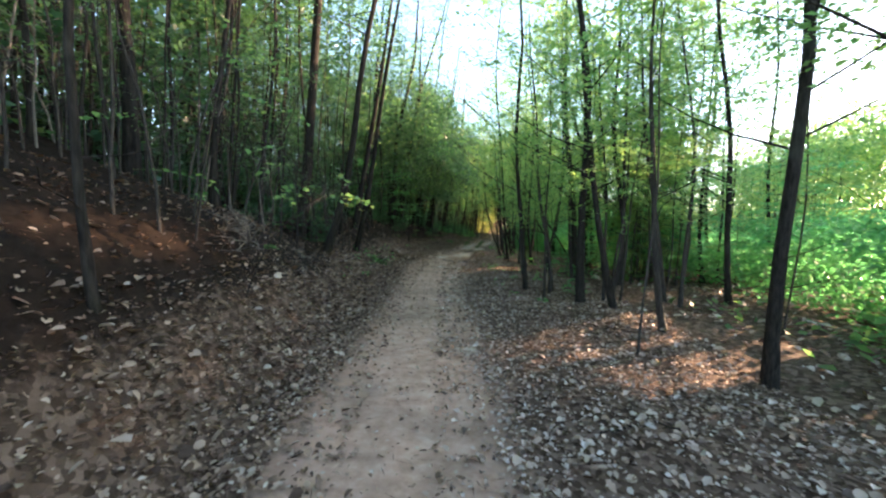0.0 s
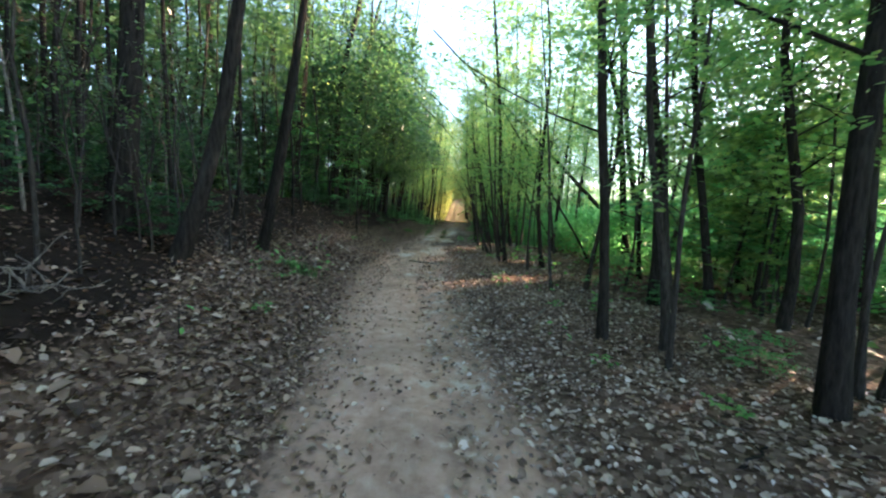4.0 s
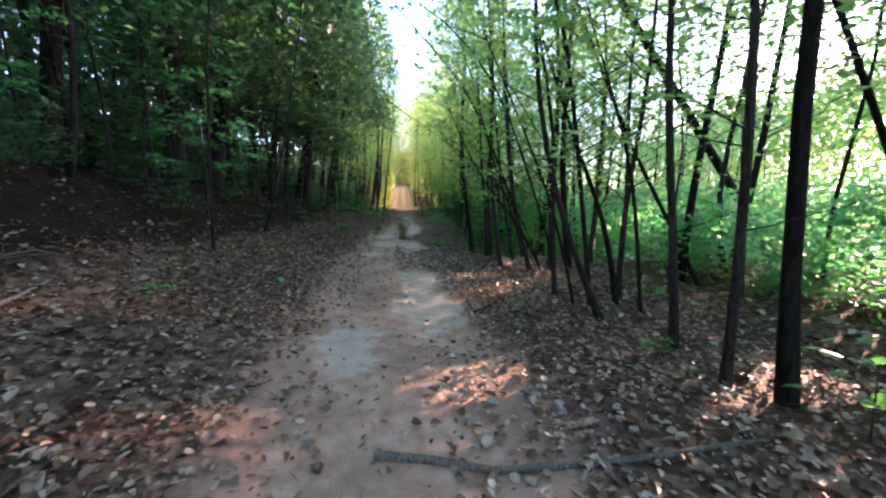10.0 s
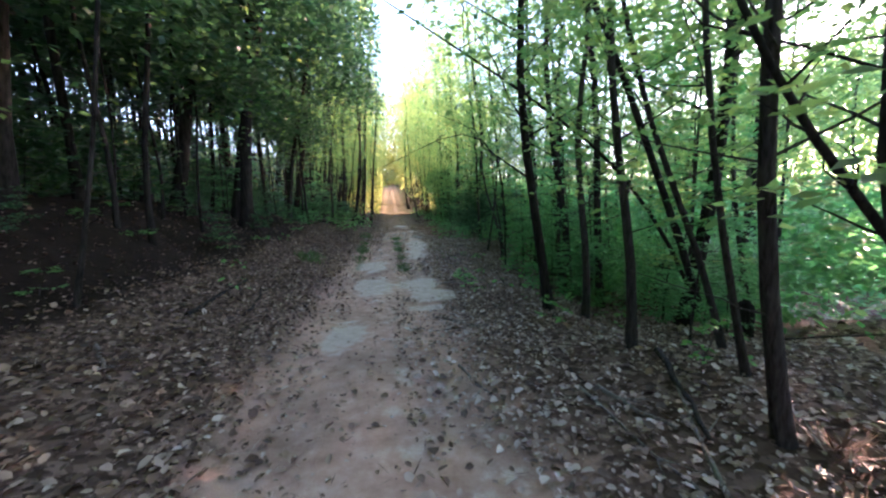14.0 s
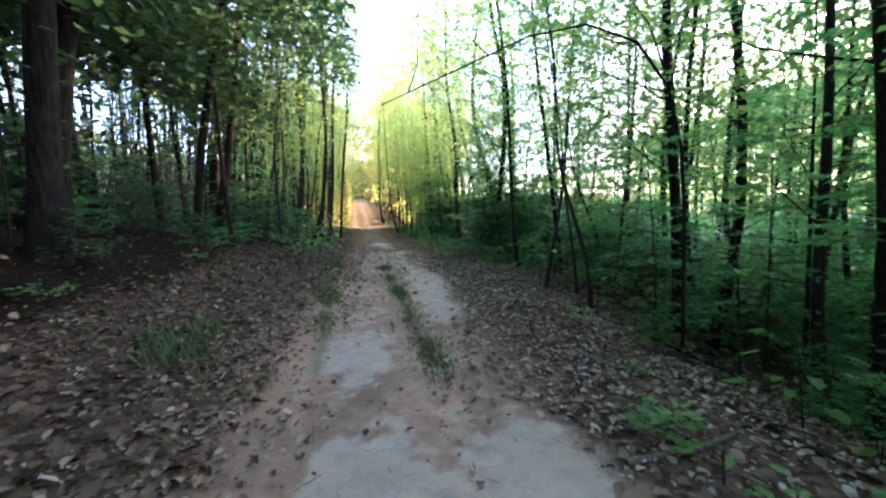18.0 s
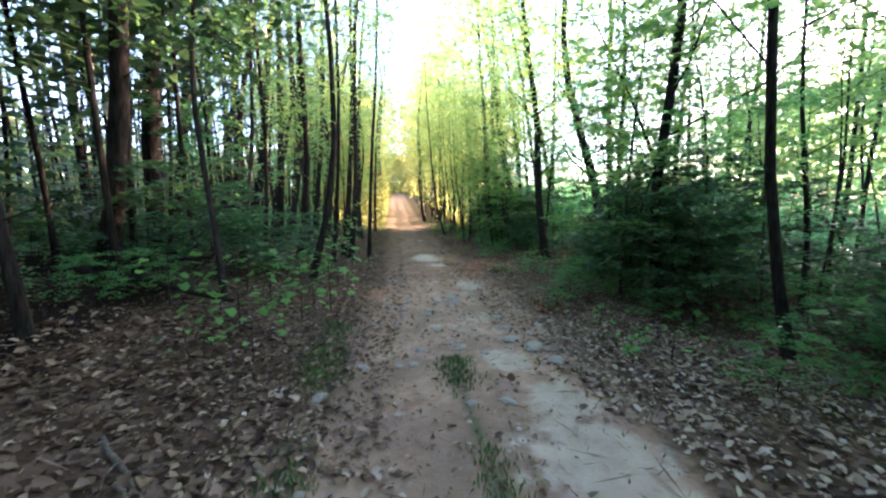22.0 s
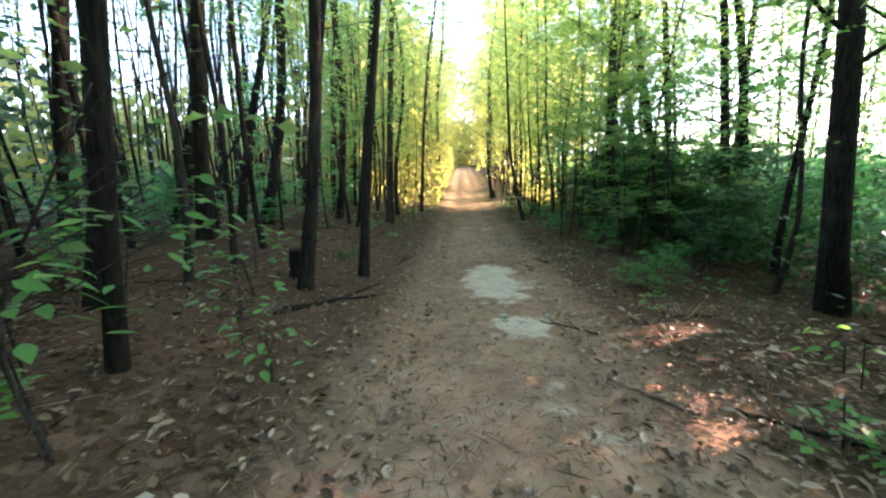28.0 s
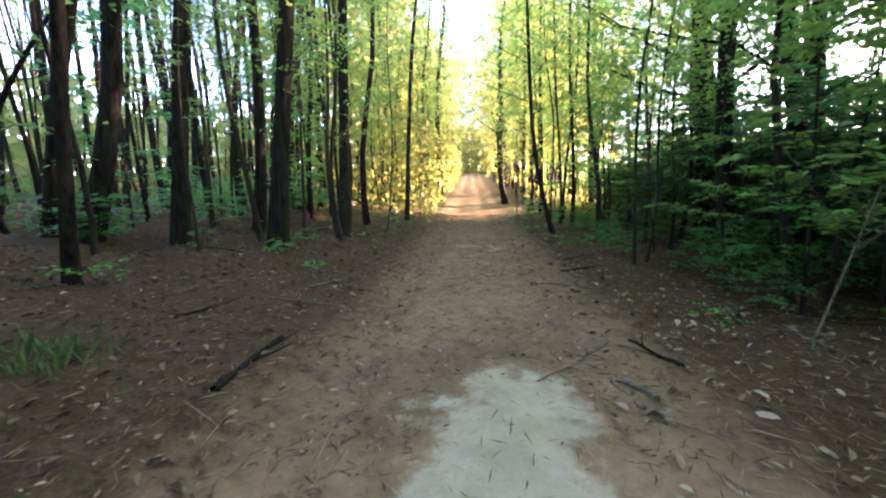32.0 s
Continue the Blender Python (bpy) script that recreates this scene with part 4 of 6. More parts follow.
# ---- far woods that close the view ----
def far_woods():
    rng = np.random.default_rng(31)
    # leaf belt added to block the low sun, thinned where light should pass
    n = 300000
    x, y = rng.uniform(36, 52, n), rng.uniform(-25, 150, n)
    z = height(x, y) + rng.uniform(0, 1, n) ** 0.65 * np.interp(y, [-25, 32, 46, 84, 88], [17.5, 17.5, 16.0, 14.0, 6.0])
    p = np.stack([x, y, z], -1)
    hit, g = in_gleam(p, 0.55, 1.0, 0.85)
    open_sky = (g[:, 1] - 0.53 * g[:, 0] > 56.0) & (z > 2.0)
    ray = g[:, 1] - 0.53 * g[:, 0]
    thin = rng.random(n) < np.where((g[:, 0] < -12) & (ray > 40), 0.85, np.where((g[:, 0] < 1.2) & (g[:, 0] > -6) & (ray < 18), 0.0, np.where((g[:, 0] < -4) & (ray < 42), 0.25, 0.25)))
    thin |= (g[:, 0] > 5.4) & (g[:, 0] < 26) & (ray < 15) & (rng.random(n) < 0.85)
    thin |= (g[:, 0] > 3.2) & (g[:, 0] < 26) & (ray > 7) & (ray < 17) & (rng.random(n) < 0.85)
    thin |= (z - height(x, y) < 4.2) & (rng.random(n) < 0.25)
    p = p[~hit & ~thin & ~(open_sky & (rng.random(n) < 0.95))]
    m = 26000
    a = rng.uniform(math.radians(80), math.radians(270), m)
    d = rng.uniform(48, 95, m)
    q = np.stack([d * np.cos(a) - 5, 45 + d * np.sin(a) * 1.2, np.zeros(m)], -1)
    q = q[(q[:, 1] > 128) | ((q[:, 0] < -36) & ((q[:, 1] < 30) | (rng.random(len(q)) < 0.12)))]
    q[:, 2] = height(q[:, 0], q[:, 1]) + rng.uniform(0, 1, len(q)) * 17
    k = len(p)
    no = lambda c: unit(rng.normal(0, 1, (c, 3)))
    v, f = leaf_diamonds(p, no(k), no(k), rng.uniform(0.28, 0.52, k), rng.uniform(0.22, 0.4, k))
    tagged(new("far_woods", mesh_from("far_woods", v, f, M_LEAF_SUN)), "distant hazy tree line, added to block the low sun off the trail", "woods", kind="stuff")
    over = np.stack([rng.uniform(-16, -3.6, 120000), rng.uniform(-3, 44, 120000), 4.6 + rng.uniform(0, 1, 120000) ** 0.8 * 8.4], -1)
    dim = np.stack([rng.uniform(-13, -2.8, 64000), rng.uniform(30, 37.5, 64000), 3.2 + rng.random(64000) * 9], -1)
    # canopy behind the start, never in view, added to keep sky light out
    unseen_leaves = np.stack([rng.uniform(-15, 1.5, 34000), rng.uniform(-14, 1.5, 34000), 7.0 + rng.uniform(0, 1, 34000) * 5], -1)
    over = np.concatenate([over[(np.abs(over[:, 1] - 23.5) > 4) | (rng.random(len(over)) < 0.55)], dim, unseen_leaves])
    edge = np.stack([rng.uniform(-6, -0.7, 46000), rng.uniform(22, 41, 46000), rng.uniform(0, 1, 46000) * 4.8], -1)
    edge[:, 2] += 2.2 + 1.1 * np.clip(edge[:, 0] + 4.5, 0, 3)
    over = np.concatenate([over, edge])
    low = np.stack([rng.uniform(-15, -5.4, 100000), rng.uniform(-1, 48, 100000), rng.uniform(0, 1, 100000) ** 1.2 * 4.6], -1)
    low = low[(low[:, 1] < 36) | (rng.random(len(low)) < 0.4)]
    for c in (over, low):
        c[:, 0] += trail_x(c[:, 1])
        c[:, 2] += height(c[:, 0], c[:, 1])
    over[:, 2] += np.clip(9 - over[:, 1], 0, 3)
    c = np.concatenate([over[~in_gleam(over, 0.2)[0]], low])
    patchy = np.sin(1.9 * c[:, 0] + c[:, 2]) + np.sin(1.4 * c[:, 1] - 0.8 * c[:, 2]) + np.sin(2.3 * c[:, 2] + 0.7 * c[:, 0])
    c = c[patchy + rng.normal(0, 0.8, len(c)) > -0.5]
    k = len(c)
    al = unit(rng.normal(0, 1, (k, 3)) * [1, 1, 0.4])
    v, f = leaf_diamonds(c, al, unit(rng.normal(0, 0.5, (k, 3)) + [0, 0, 1]), rng.uniform(0.16, 0.32, k), rng.uniform(0.09, 0.17, k))
    tagged(new("evergreen_foliage", mesh_from("evergreen_foliage", v, f, M_LEAF_DARK)), "dense dark evergreen foliage over the slope, partly unseen to cut sky light", "foliage", kind="stuff")
    side = np.stack([rng.uniform(3.6, 13, 150000), rng.uniform(-3, 76, 150000), 3.2 + rng.uniform(0, 1, 150000) * 7.5], -1)
    more = np.stack([rng.uniform(3.0, 15, 80000), rng.uniform(28, 78, 80000), 3.6 + rng.uniform(0, 1, 80000) * 8], -1)
    side = np.concatenate([side, more])
    side[:, 0] += trail_x(side[:, 1])
    side[:, 2] += height(side[:, 0], side[:, 1])
    tier = np.sin(4.2 * side[:, 2] + 0.8 * side[:, 0] + 0.5 * side[:, 1]) + np.sin(1.3 * side[:, 1] - 0.9 * side[:, 0]) + np.sin(0.9 * side[:, 0] + 0.6 * side[:, 1] + 1.5)
    side = side[(rng.random(len(side)) < np.interp(side[:, 1], [10, 24], [0.55, 1.0])) & (tier + rng.normal(0, 0.5, len(side)) > 0.1) & ~in_gleam(side, 0.3, 1.2)[0]]
    eave = np.stack([rng.choice([-1, 1, 1], 140000) * rng.uniform(0.9, 5.0, 140000), rng.uniform(16, 78, 140000), rng.uniform(0, 1, 140000)], -1)
    eave[:, 2] = 4.2 + 0.8 * rng.random(140000) + eave[:, 2] * 8 - 0.5 * np.abs(eave[:, 0])
    eave[:, 0] += trail_x(eave[:, 1]) + 0.3
    eave[:, 2] += height(trail_x(eave[:, 1]), eave[:, 1])
    tier = np.sin(3.1 * eave[:, 2] + 0.7 * eave[:, 0] + 0.6 * eave[:, 1]) + np.sin(1.1 * eave[:, 1] - 1.3 * eave[:, 0]) + rng.normal(0, 0.5, len(eave))
    side = np.concatenate([side, eave[(tier > 0.25) & ~in_gleam(eave, 0.3, 1.2)[0]]])
    m = 60000
    roof = np.stack([rng.uniform(-4.2, 4.2, m), rng.uniform(-10, 74, m), 8.0 + rng.uniform(0, 1, m) * 4.5], -1)
    roof[24000:, 1] = rng.uniform(44, 108, m - 24000)
    roof[24000:, 2] = 6.5 + rng.uniform(0, 1, m - 24000) * 10
    gap = np.abs(roof[:, 0] - 0.5 - 0.5 * np.sin(0.5 * roof[:, 1]))
    tier = np.sin(1.5 * roof[:, 0] + 0.9 * roof[:, 1]) + np.sin(1.1 * roof[:, 1] - 1.2 * roof[:, 0] + roof[:, 2]) + rng.normal(0, 0.5, m)
    roof[:, 0] += trail_x(roof[:, 1])
    roof[:, 2] += height(trail_x(roof[:, 1]), roof[:, 1])
    side = np.concatenate([side, roof[(tier > 0.1) & (gap > np.interp(roof[:, 1], [28, 45], [1.0, 0.25])) & ~in_gleam(roof, 0.3, 1.2)[0]]])
    m = 120000
    arch_over = np.stack([rng.choice([-1, 1, 1], m) * (0.6 + 4.2 * rng.random(m)), rng.uniform(38, 84, m), rng.random(m)], -1)
    arch_over[:, 2] = 5.4 - 0.45 * np.abs(arch_over[:, 0]) + arch_over[:, 2] * 10
    tier = np.sin(2.1 * arch_over[:, 2] + 0.9 * arch_over[:, 0] + 0.8 * arch_over[:, 1]) + np.sin(1.4 * arch_over[:, 1] - 1.1 * arch_over[:, 0]) + rng.normal(0, 0.6, m)
    arch_over[:, 0] += trail_x(arch_over[:, 1]) + 0.2
    arch_over[:, 2] += height(trail_x(arch_over[:, 1]), arch_over[:, 1])
    side = np.concatenate([side, arch_over[(tier > 0.35) & ~in_gleam(arch_over, 0.3, 1.2)[0]]])
    k = len(side)
    v, f = leaf_diamonds(side, unit(rng.normal(0, 1, (k, 3)) * [1, 1, 0.25]), unit(rng.normal(0, 0.3, (k, 3)) + [0, 0, 1]), rng.uniform(0.08, 0.16, k), rng.uniform(0.05, 0.095, k))
    tagged(new("spring_foliage", mesh_from("spring_foliage", v, f, M_LEAF_SUN)), "flat tiers of bright spring leaves between the roadside trees", "foliage", kind="stuff")
    m = 70000
    low = np.stack([rng.uniform(11, 34, m), rng.uniform(14, 104, m), rng.random(m)], -1)
    low[:, 2] *= np.clip(0.2 * (low[:, 0] - 5), 1.4, 5.5) * (0.75 + 0.35 * np.sin(0.9 * low[:, 1] + 0.5 * low[:, 0]))
    low[:, 2] += height(low[:, 0], low[:, 1])
    low = low[~in_gleam(low, 0.3, 1.2)[0]]
    k = len(low)
    v, f = leaf_diamonds(low, no(k), unit(rng.normal(0, 0.6, (k, 3)) + [0, 0, 1]), rng.uniform(0.16, 0.34, k), rng.uniform(0.1, 0.22, k))
    tagged(new("undergrowth", mesh_from("undergrowth", v, f, M_LEAF_FRESH)), "light green thicket on the low ground towards the clearing", "undergrowth", kind="stuff")
    dk = np.stack([rng.uniform(-30, -13, 40000), rng.uniform(-18, 36, 40000), rng.uniform(0, 1, 40000) * 13], -1)
    dk = dk[(dk[:, 1] < 20) | (dk[:, 2] < 3.5) | (rng.random(len(dk)) < 0.35)]
    dk[:, 2] += height(dk[:, 0], dk[:, 1])
    v, f = leaf_diamonds(dk, no(len(dk)), no(len(dk)), rng.uniform(0.25, 0.5, len(dk)), rng.uniform(0.2, 0.35, len(dk)))
    tagged(new("far_woods", mesh_from("far_woods", v, f, M_LEAF_DARK)), "dark foliage deep in the evergreen slope", "woods", kind="stuff")
    e = np.stack([rng.uniform(-26, 28, 26000), rng.uniform(108, 132, 26000), rng.uniform(0, 1, 26000) ** 0.8 * 22], -1)
    w = np.stack([rng.choice([-1, -1, -1, -1, -1, -1, 1], 13000) * rng.uniform(2.6, 11, 13000), rng.uniform(60, 112, 13000), rng.uniform(0, 1, 13000) * 12], -1)
    hedge = np.stack([rng.choice([-1, 1], 26000) * (1.5 + rng.uniform(0, 1, 26000) ** 1.6 * 5), rng.uniform(57, 122, 26000), rng.uniform(0, 1, 26000) ** 1.3 * 3.6], -1)
    hedge[:, 2] *= np.where(hedge[:, 0] > 0, 0.14, 1.0)
    hedge[:, 0] += np.where(hedge[:, 0] > 0, 2.6, 0.0)
    hedge[:, 0] += trail_x(hedge[:, 1])
    # gold leaf colour stands for sunlit woods where little sun falls
    glade = np.stack([rng.uniform(-34, -16, 15000), rng.uniform(36, 96, 15000), rng.uniform(0, 1, 15000) ** 1.3 * 6], -1)
    shut = np.stack([rng.uniform(-16, 18, 16000), rng.uniform(118, 138, 16000), rng.uniform(0, 1, 16000) * 9], -1)
    e = np.concatenate([e, w, shut, glade])
    hedge[:, 2] += height(hedge[:, 0], hedge[:, 1])
    hk = len(hedge)
    hv, hf = leaf_diamonds(hedge, no(hk), unit(rng.normal(0, 0.6, (hk, 3)) + [0, 0, 1]), rng.uniform(0.16, 0.34, hk), rng.uniform(0.1, 0.2, hk))
    tagged(new("undergrowth", mesh_from("undergrowth", hv, hf, M_LEAF_SUNLIT)), "yellow-green undergrowth lining the climbing trail, sunlight in its colour", "undergrowth", kind="stuff")
    e[:, 2] += height(e[:, 0], e[:, 1])
    q = np.concatenate([q, e])
    k = len(q)
    v, f = leaf_diamonds(q, no(k), no(k), rng.uniform(0.4, 0.8, k), rng.uniform(0.3, 0.6, k))
    tagged(new("far_woods", mesh_from("far_woods", v, f, M_LEAF_SUNLIT)), "distant woods behind the trees on the slope", "woods", kind="stuff")
    runs = []
    for _ in range(260):
        a, d = rng.uniform(math.radians(70), math.radians(280)), rng.uniform(40, 80)
        x, y = d * math.cos(a) - 5, 45 + d * math.sin(a) * 1.2
        if x > -30 and y < 128:
            continue
        z = float(height(x, y))
        runs.append((np.array([[x, y, z - 0.2], [x + rng.normal(0, 0.3), y, z + 8], [x + rng.normal(0, 0.6), y, z + 16]]), np.array([0.16, 0.12, 0.04])))
    tagged(new("far_trunks", mesh_from("far_trunks", *tubes(runs, 5), M_PINE)), "distant dark trunks on the slope", "woods", kind="stuff")


far_woods()


# ---- leaf litter ----
def litter(rng, n, lat0, lat1, y0, y1, size, centre=None):
    y = rng.uniform(y0, y1, n)
    lat = rng.uniform(min(lat0, lat1), max(lat0, lat1), n)
    x = trail_x(y) + lat
    z = height(x, y) + rng.uniform(0.006, 0.035, n)
    a = rng.uniform(0, 2 * np.pi, n)
    al = np.stack([np.cos(a), np.sin(a), rng.normal(0.05, 0.22, n)], -1)
    no = unit(np.array([0, 0, 1.0]) + rng.normal(0, 0.32, (n, 3)))
    L = size * np.clip(np.exp(rng.normal(-0.2, 0.42, n)), 0.3, 1.8)
    return np.stack([x, y, z], -1), unit(al), no, L, L * rng.uniform(0.5, 0.8, n) * np.interp(y0, [34, 35], [1.0, 0.72]), rng.uniform(-0.25, 0.35, n)


lit_rng = np.random.default_rng(5)
beds = [litter(lit_rng, 12000, -1.3, -4.2, 2, 17, 0.085), litter(lit_rng, 80000, -1.0, -5.0, -2, 37, 0.052), litter(lit_rng, 9000, -5.0, -12, -2, 40, 0.12), litter(lit_rng, 52000, 1.0, 4.6, -2, 37, 0.053),
        litter(lit_rng, 6000, 4.6, 10, -2, 40, 0.11), litter(lit_rng, 6500, -1.1, 1.1, -2, 42, 0.045), litter(lit_rng, 11000, -5, -0.6, 35, 39, 0.048), litter(lit_rng, 4500, -5, -0.6, 39, 44, 0.055), litter(lit_rng, 11000, -5, -0.6, 44, 60, 0.045),
        litter(lit_rng, 9000, 0.7, 5, 35, 39, 0.046), litter(lit_rng, 6000, 0.7, 5, 39, 44, 0.055), litter(lit_rng, 5500, 0.7, 5, 44, 60, 0.055), litter(lit_rng, 5500, -1, 1, 35, 58, 0.03), litter(lit_rng, 5200, -1.35, -0.4, -2, 36, 0.06), litter(lit_rng, 5600, 0.35, 1.3, -2, 36, 0.06)]
beds = [np.concatenate(c) for c in zip(*beds)]
on_sand = np.zeros(len(beds[0]))
for x, y, rx, ry in SAND:
    on_sand = np.maximum(on_sand, np.exp(-(((beds[0][:, 0] - x) / rx) ** 2 + ((beds[0][:, 1] - y) / ry) ** 2) / 1.5))
steep = bank_earth_shade(beds[0][:, 0] - trail_x(beds[0][:, 1]), beds[0][:, 1])
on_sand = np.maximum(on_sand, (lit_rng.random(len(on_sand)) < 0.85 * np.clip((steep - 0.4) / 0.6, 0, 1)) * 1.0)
keep = on_sand < 0.3 + 0.5 * (lit_rng.random(len(on_sand)) < 0.12)
beds = [c[keep] for c in beds]
lat = beds[0][:, 0] - trail_x(beds[0][:, 1])
# the bank's shade is mixed in as darker leaves towards the left
shade_side = (np.interp(beds[0][:, 1], [6, 20, 34], [0.45, 0.65, 0.8]) * np.clip((-lat - 0.6) / 1.2, 0, 1) > lit_rng.random(len(lat)))
# most leaves right of the trail take the lightened colour
grey = (lat > 0.5) & (lit_rng.random(len(lat)) < np.interp(beds[0][:, 1], [35, 39], [0.75, 0.12]))
tagged(new("leaf_litter", mesh_from("leaf_litter", *leaf_quads(*[c[grey] for c in beds]), M_LITTER_LIT)), "grey fallen leaves on the open side, lightened for its sky light", "leaf litter", kind="stuff")
tagged(new("leaf_litter", mesh_from("leaf_litter", *leaf_quads(*[c[~shade_side & ~grey] for c in beds]), M_LITTER)), "dry brown and grey fallen leaves covering the forest floor", "leaf litter", kind="stuff")
tagged(new("leaf_litter", mesh_from("leaf_litter", *leaf_quads(*[c[shade_side] for c in beds]), M_LITTER_SHADED)), "dark brown fallen leaves on the bank side, shade in their colour", "leaf litter", kind="stuff")


def straw(rng, n, lat0, lat1, y0, y1):
    y, lat = rng.uniform(y0, y1, n), rng.uniform(lat0, lat1, n)
    y = y[np.sin(2.3 * y + 1.7 * lat) + np.sin(3.1 * lat - 1.3 * y) + rng.normal(0, 0.9, n) > -0.4]
    lat = lat[:len(y)]
    n = len(y)
    x, a = trail_x(y) + lat, rng.uniform(0, 6.28, n)
    al = unit(np.stack([np.cos(a), np.sin(a), rng.normal(0.06, 0.15, n)], -1))
    no = unit(np.array([0, 0, 1.0]) + rng.normal(0, 0.4, (n, 3)))
    return np.stack([x, y, height(x, y) + rng.uniform(0.003, 0.02, n)], -1), al, no, rng.uniform(0.05, 0.13, n), rng.uniform(0.004, 0.009, n)


beds = [straw(lit_rng, 70000, -5.2, -0.55, 39, 60), straw(lit_rng, 62000, 0.7, 5.2, 39, 60), straw(lit_rng, 16000, -0.7, 0.8, 40, 60)]
beds = [np.concatenate(c) for c in zip(*beds)]
clear = np.ones(len(beds[0]), bool)
for x, y, rx, ry in SAND:
    clear &= (((beds[0][:, 0] - x) / rx) ** 2 + ((beds[0][:, 1] - y) / ry) ** 2 > 1.3) | (lit_rng.random(len(clear)) < 0.05)
beds = [c[clear] for c in beds]
# straw left of the trail takes the copy darkened for shade
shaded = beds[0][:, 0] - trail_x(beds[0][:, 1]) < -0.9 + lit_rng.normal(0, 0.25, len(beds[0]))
tagged(new("pine_straw", mesh_from("pine_straw", *leaf_diamonds(*[c[~shaded] for c in beds]), M_STRAW)), "reddish brown pine straw covering the forest floor", "pine straw", kind="stuff")
tagged(new("pine_straw", mesh_from("pine_straw", *leaf_diamonds(*[c[shaded] for c in beds]), M_STRAW_SHADED)), "dark pine straw under the close-set trees, shade in its colour", "pine straw", kind="stuff")


# ---- grass along the wheel ruts ----
def grass(rng, n, line, wide, y0, y1, tall):
    y = rng.uniform(y0, y1, n)
    y = y[np.sin(2.1 * y) + np.sin(4.7 * y + 1) + rng.normal(0, 0.7, n) > 0.1]
    n = len(y)
    x = line + rng.normal(0, wide, n)
    a = rng.uniform(0, 2 * np.pi, n)
    al = unit(np.stack([0.5 * np.cos(a), 0.5 * np.sin(a), np.ones(n)], -1))
    no = unit(np.stack([np.cos(a), np.sin(a), np.zeros(n)], -1))
    return np.stack([x, y, height(x, y) - 0.005], -1), al, no, tall * rng.uniform(0.5, 1.2, n), np.full(n, 0.012)


g_rng = np.random.default_rng(9)
blades = [grass(g_rng, 7000, -1.86, 0.1, 31.5, 37.5, 0.075), grass(g_rng, 5000, -0.67, 0.09, 30, 36.5, 0.07), grass(g_rng, 700, -1.9, 0.3, 38, 58, 0.07), grass(g_rng, 700, 0.9, 0.4, 28, 38, 0.06)]
blades = [np.concatenate(c) for c in zip(*blades)]
tagged(new("grass", mesh_from("grass", *leaf_diamonds(*blades), M_GRASS)), "short sparse green grass between the wheel ruts", "grass", kind="stuff")


# ---- arching and leaning stems ----
def smooth_run(points, n=9):
    p = np.array(points, float)
    s = np.concatenate([[0], np.cumsum(np.linalg.norm(np.diff(p, axis=0), axis=1))])
    q = np.linspace(0, s[-1], n)
    out = np.stack([np.interp(q, s, p[:, c]) for c in range(3)], -1)
    for _ in range(2):
        out[1:-1] = 0.25 * out[:-2] + 0.5 * out[1:-1] + 0.25 * out[2:]
    return out


arch_rng = np.random.default_rng(41)


def arch(points, r, label, leafy=40, on=0.35, wood=None):
    """A bent stem through the given places, with side twigs and thin leaf sprays on its upper part."""
    run = smooth_run(points)
    end = run[-1] + (run[-1] - run[-2]) * 1.5
    run = np.concatenate([run, end[None]])
    base = run[0].copy()
    loc = run - base
    loc[0, 2] -= 0.1
    rad = np.linspace(r, r * 0.3, len(loc))
    side, st, wy = [], [], []
    for k in range(10):
        f = arch_rng.uniform(on, 1.0) * (len(loc) - 1)
        p0 = np.array([np.interp(f, np.arange(len(loc)), loc[:, c]) for c in range(3)])
        az = arch_rng.uniform(0, 6.28)
        way = np.array([math.cos(az), math.sin(az), 0.4])
        pl, rl = limb_run(arch_rng, p0, way, arch_rng.uniform(0.3, 1.0), r * 0.2 + 0.003, 0.2)
        side.append((pl, rl))
        if leafy:
            m = max(1, leafy // 10)
            q = arch_rng.uniform(0.3, 1.0, m)
            st.append(np.stack([np.interp(q, np.linspace(0, 1, 5), pl[:, c]) for c in range(3)], -1))
            t2 = az + arch_rng.normal(0, 0.8, m)
            wy.append(np.stack([np.cos(t2), np.sin(t2), arch_rng.normal(0, 0.2, m)], -1))
    e = new("leaning_tree")
    e.location = base
    part("trunk", mesh_from("trunk", *grown_together((loc, rad), side, 8), wood or M_BARK, True), e)
    if leafy:
        n = sum(len(a) for a in st)
        lv = sprays(arch_rng, np.concatenate(st), np.concatenate(wy), arch_rng.uniform(0.3, 0.7, n), 8, 0.1)
        keep = ~in_gleam(lv[0] + base, 0.1)[0]
        part("crown", mesh_from("crown", *leaf_diamonds(*[a[keep] for a in lv]), M_LEAF_SUN), e)
    return tagged(e, label, "tree", "leaning stems")


THIN = "thin dark stem arching over towards the trail"
arch([(1.95, 19.6, 0.1), (1.7, 19.66, 1.27), (1.3, 19.72, 2.1), (0.95, 19.78, 3.0)], 0.045, "bent dark trunk leaning over the trail edge", 40)
arch([(1.93, 22.26, 0.25), (1.25, 22.39, 1.29), (0.59, 22.52, 1.99), (0.15, 22.6, 2.9)], 0.03, THIN, 30)
arch([(2.09, 21.88, 0.25), (0.94, 21.95, 3.34), (-0.08, 22.0, 4.71), (-0.86, 22.1, 5.02)], 0.026, THIN, 40)
arch([(3.0, 25.44, 0.35), (2.06, 25.58, 1.96), (0.77, 25.77, 2.92), (-0.57, 25.98, 3.78)], 0.03, THIN, 20)
arch([(2.61, 24.91, 0.35), (0.93, 25.02, 4.29), (-1.01, 25.15, 6.22)], 0.045, THIN, 60)
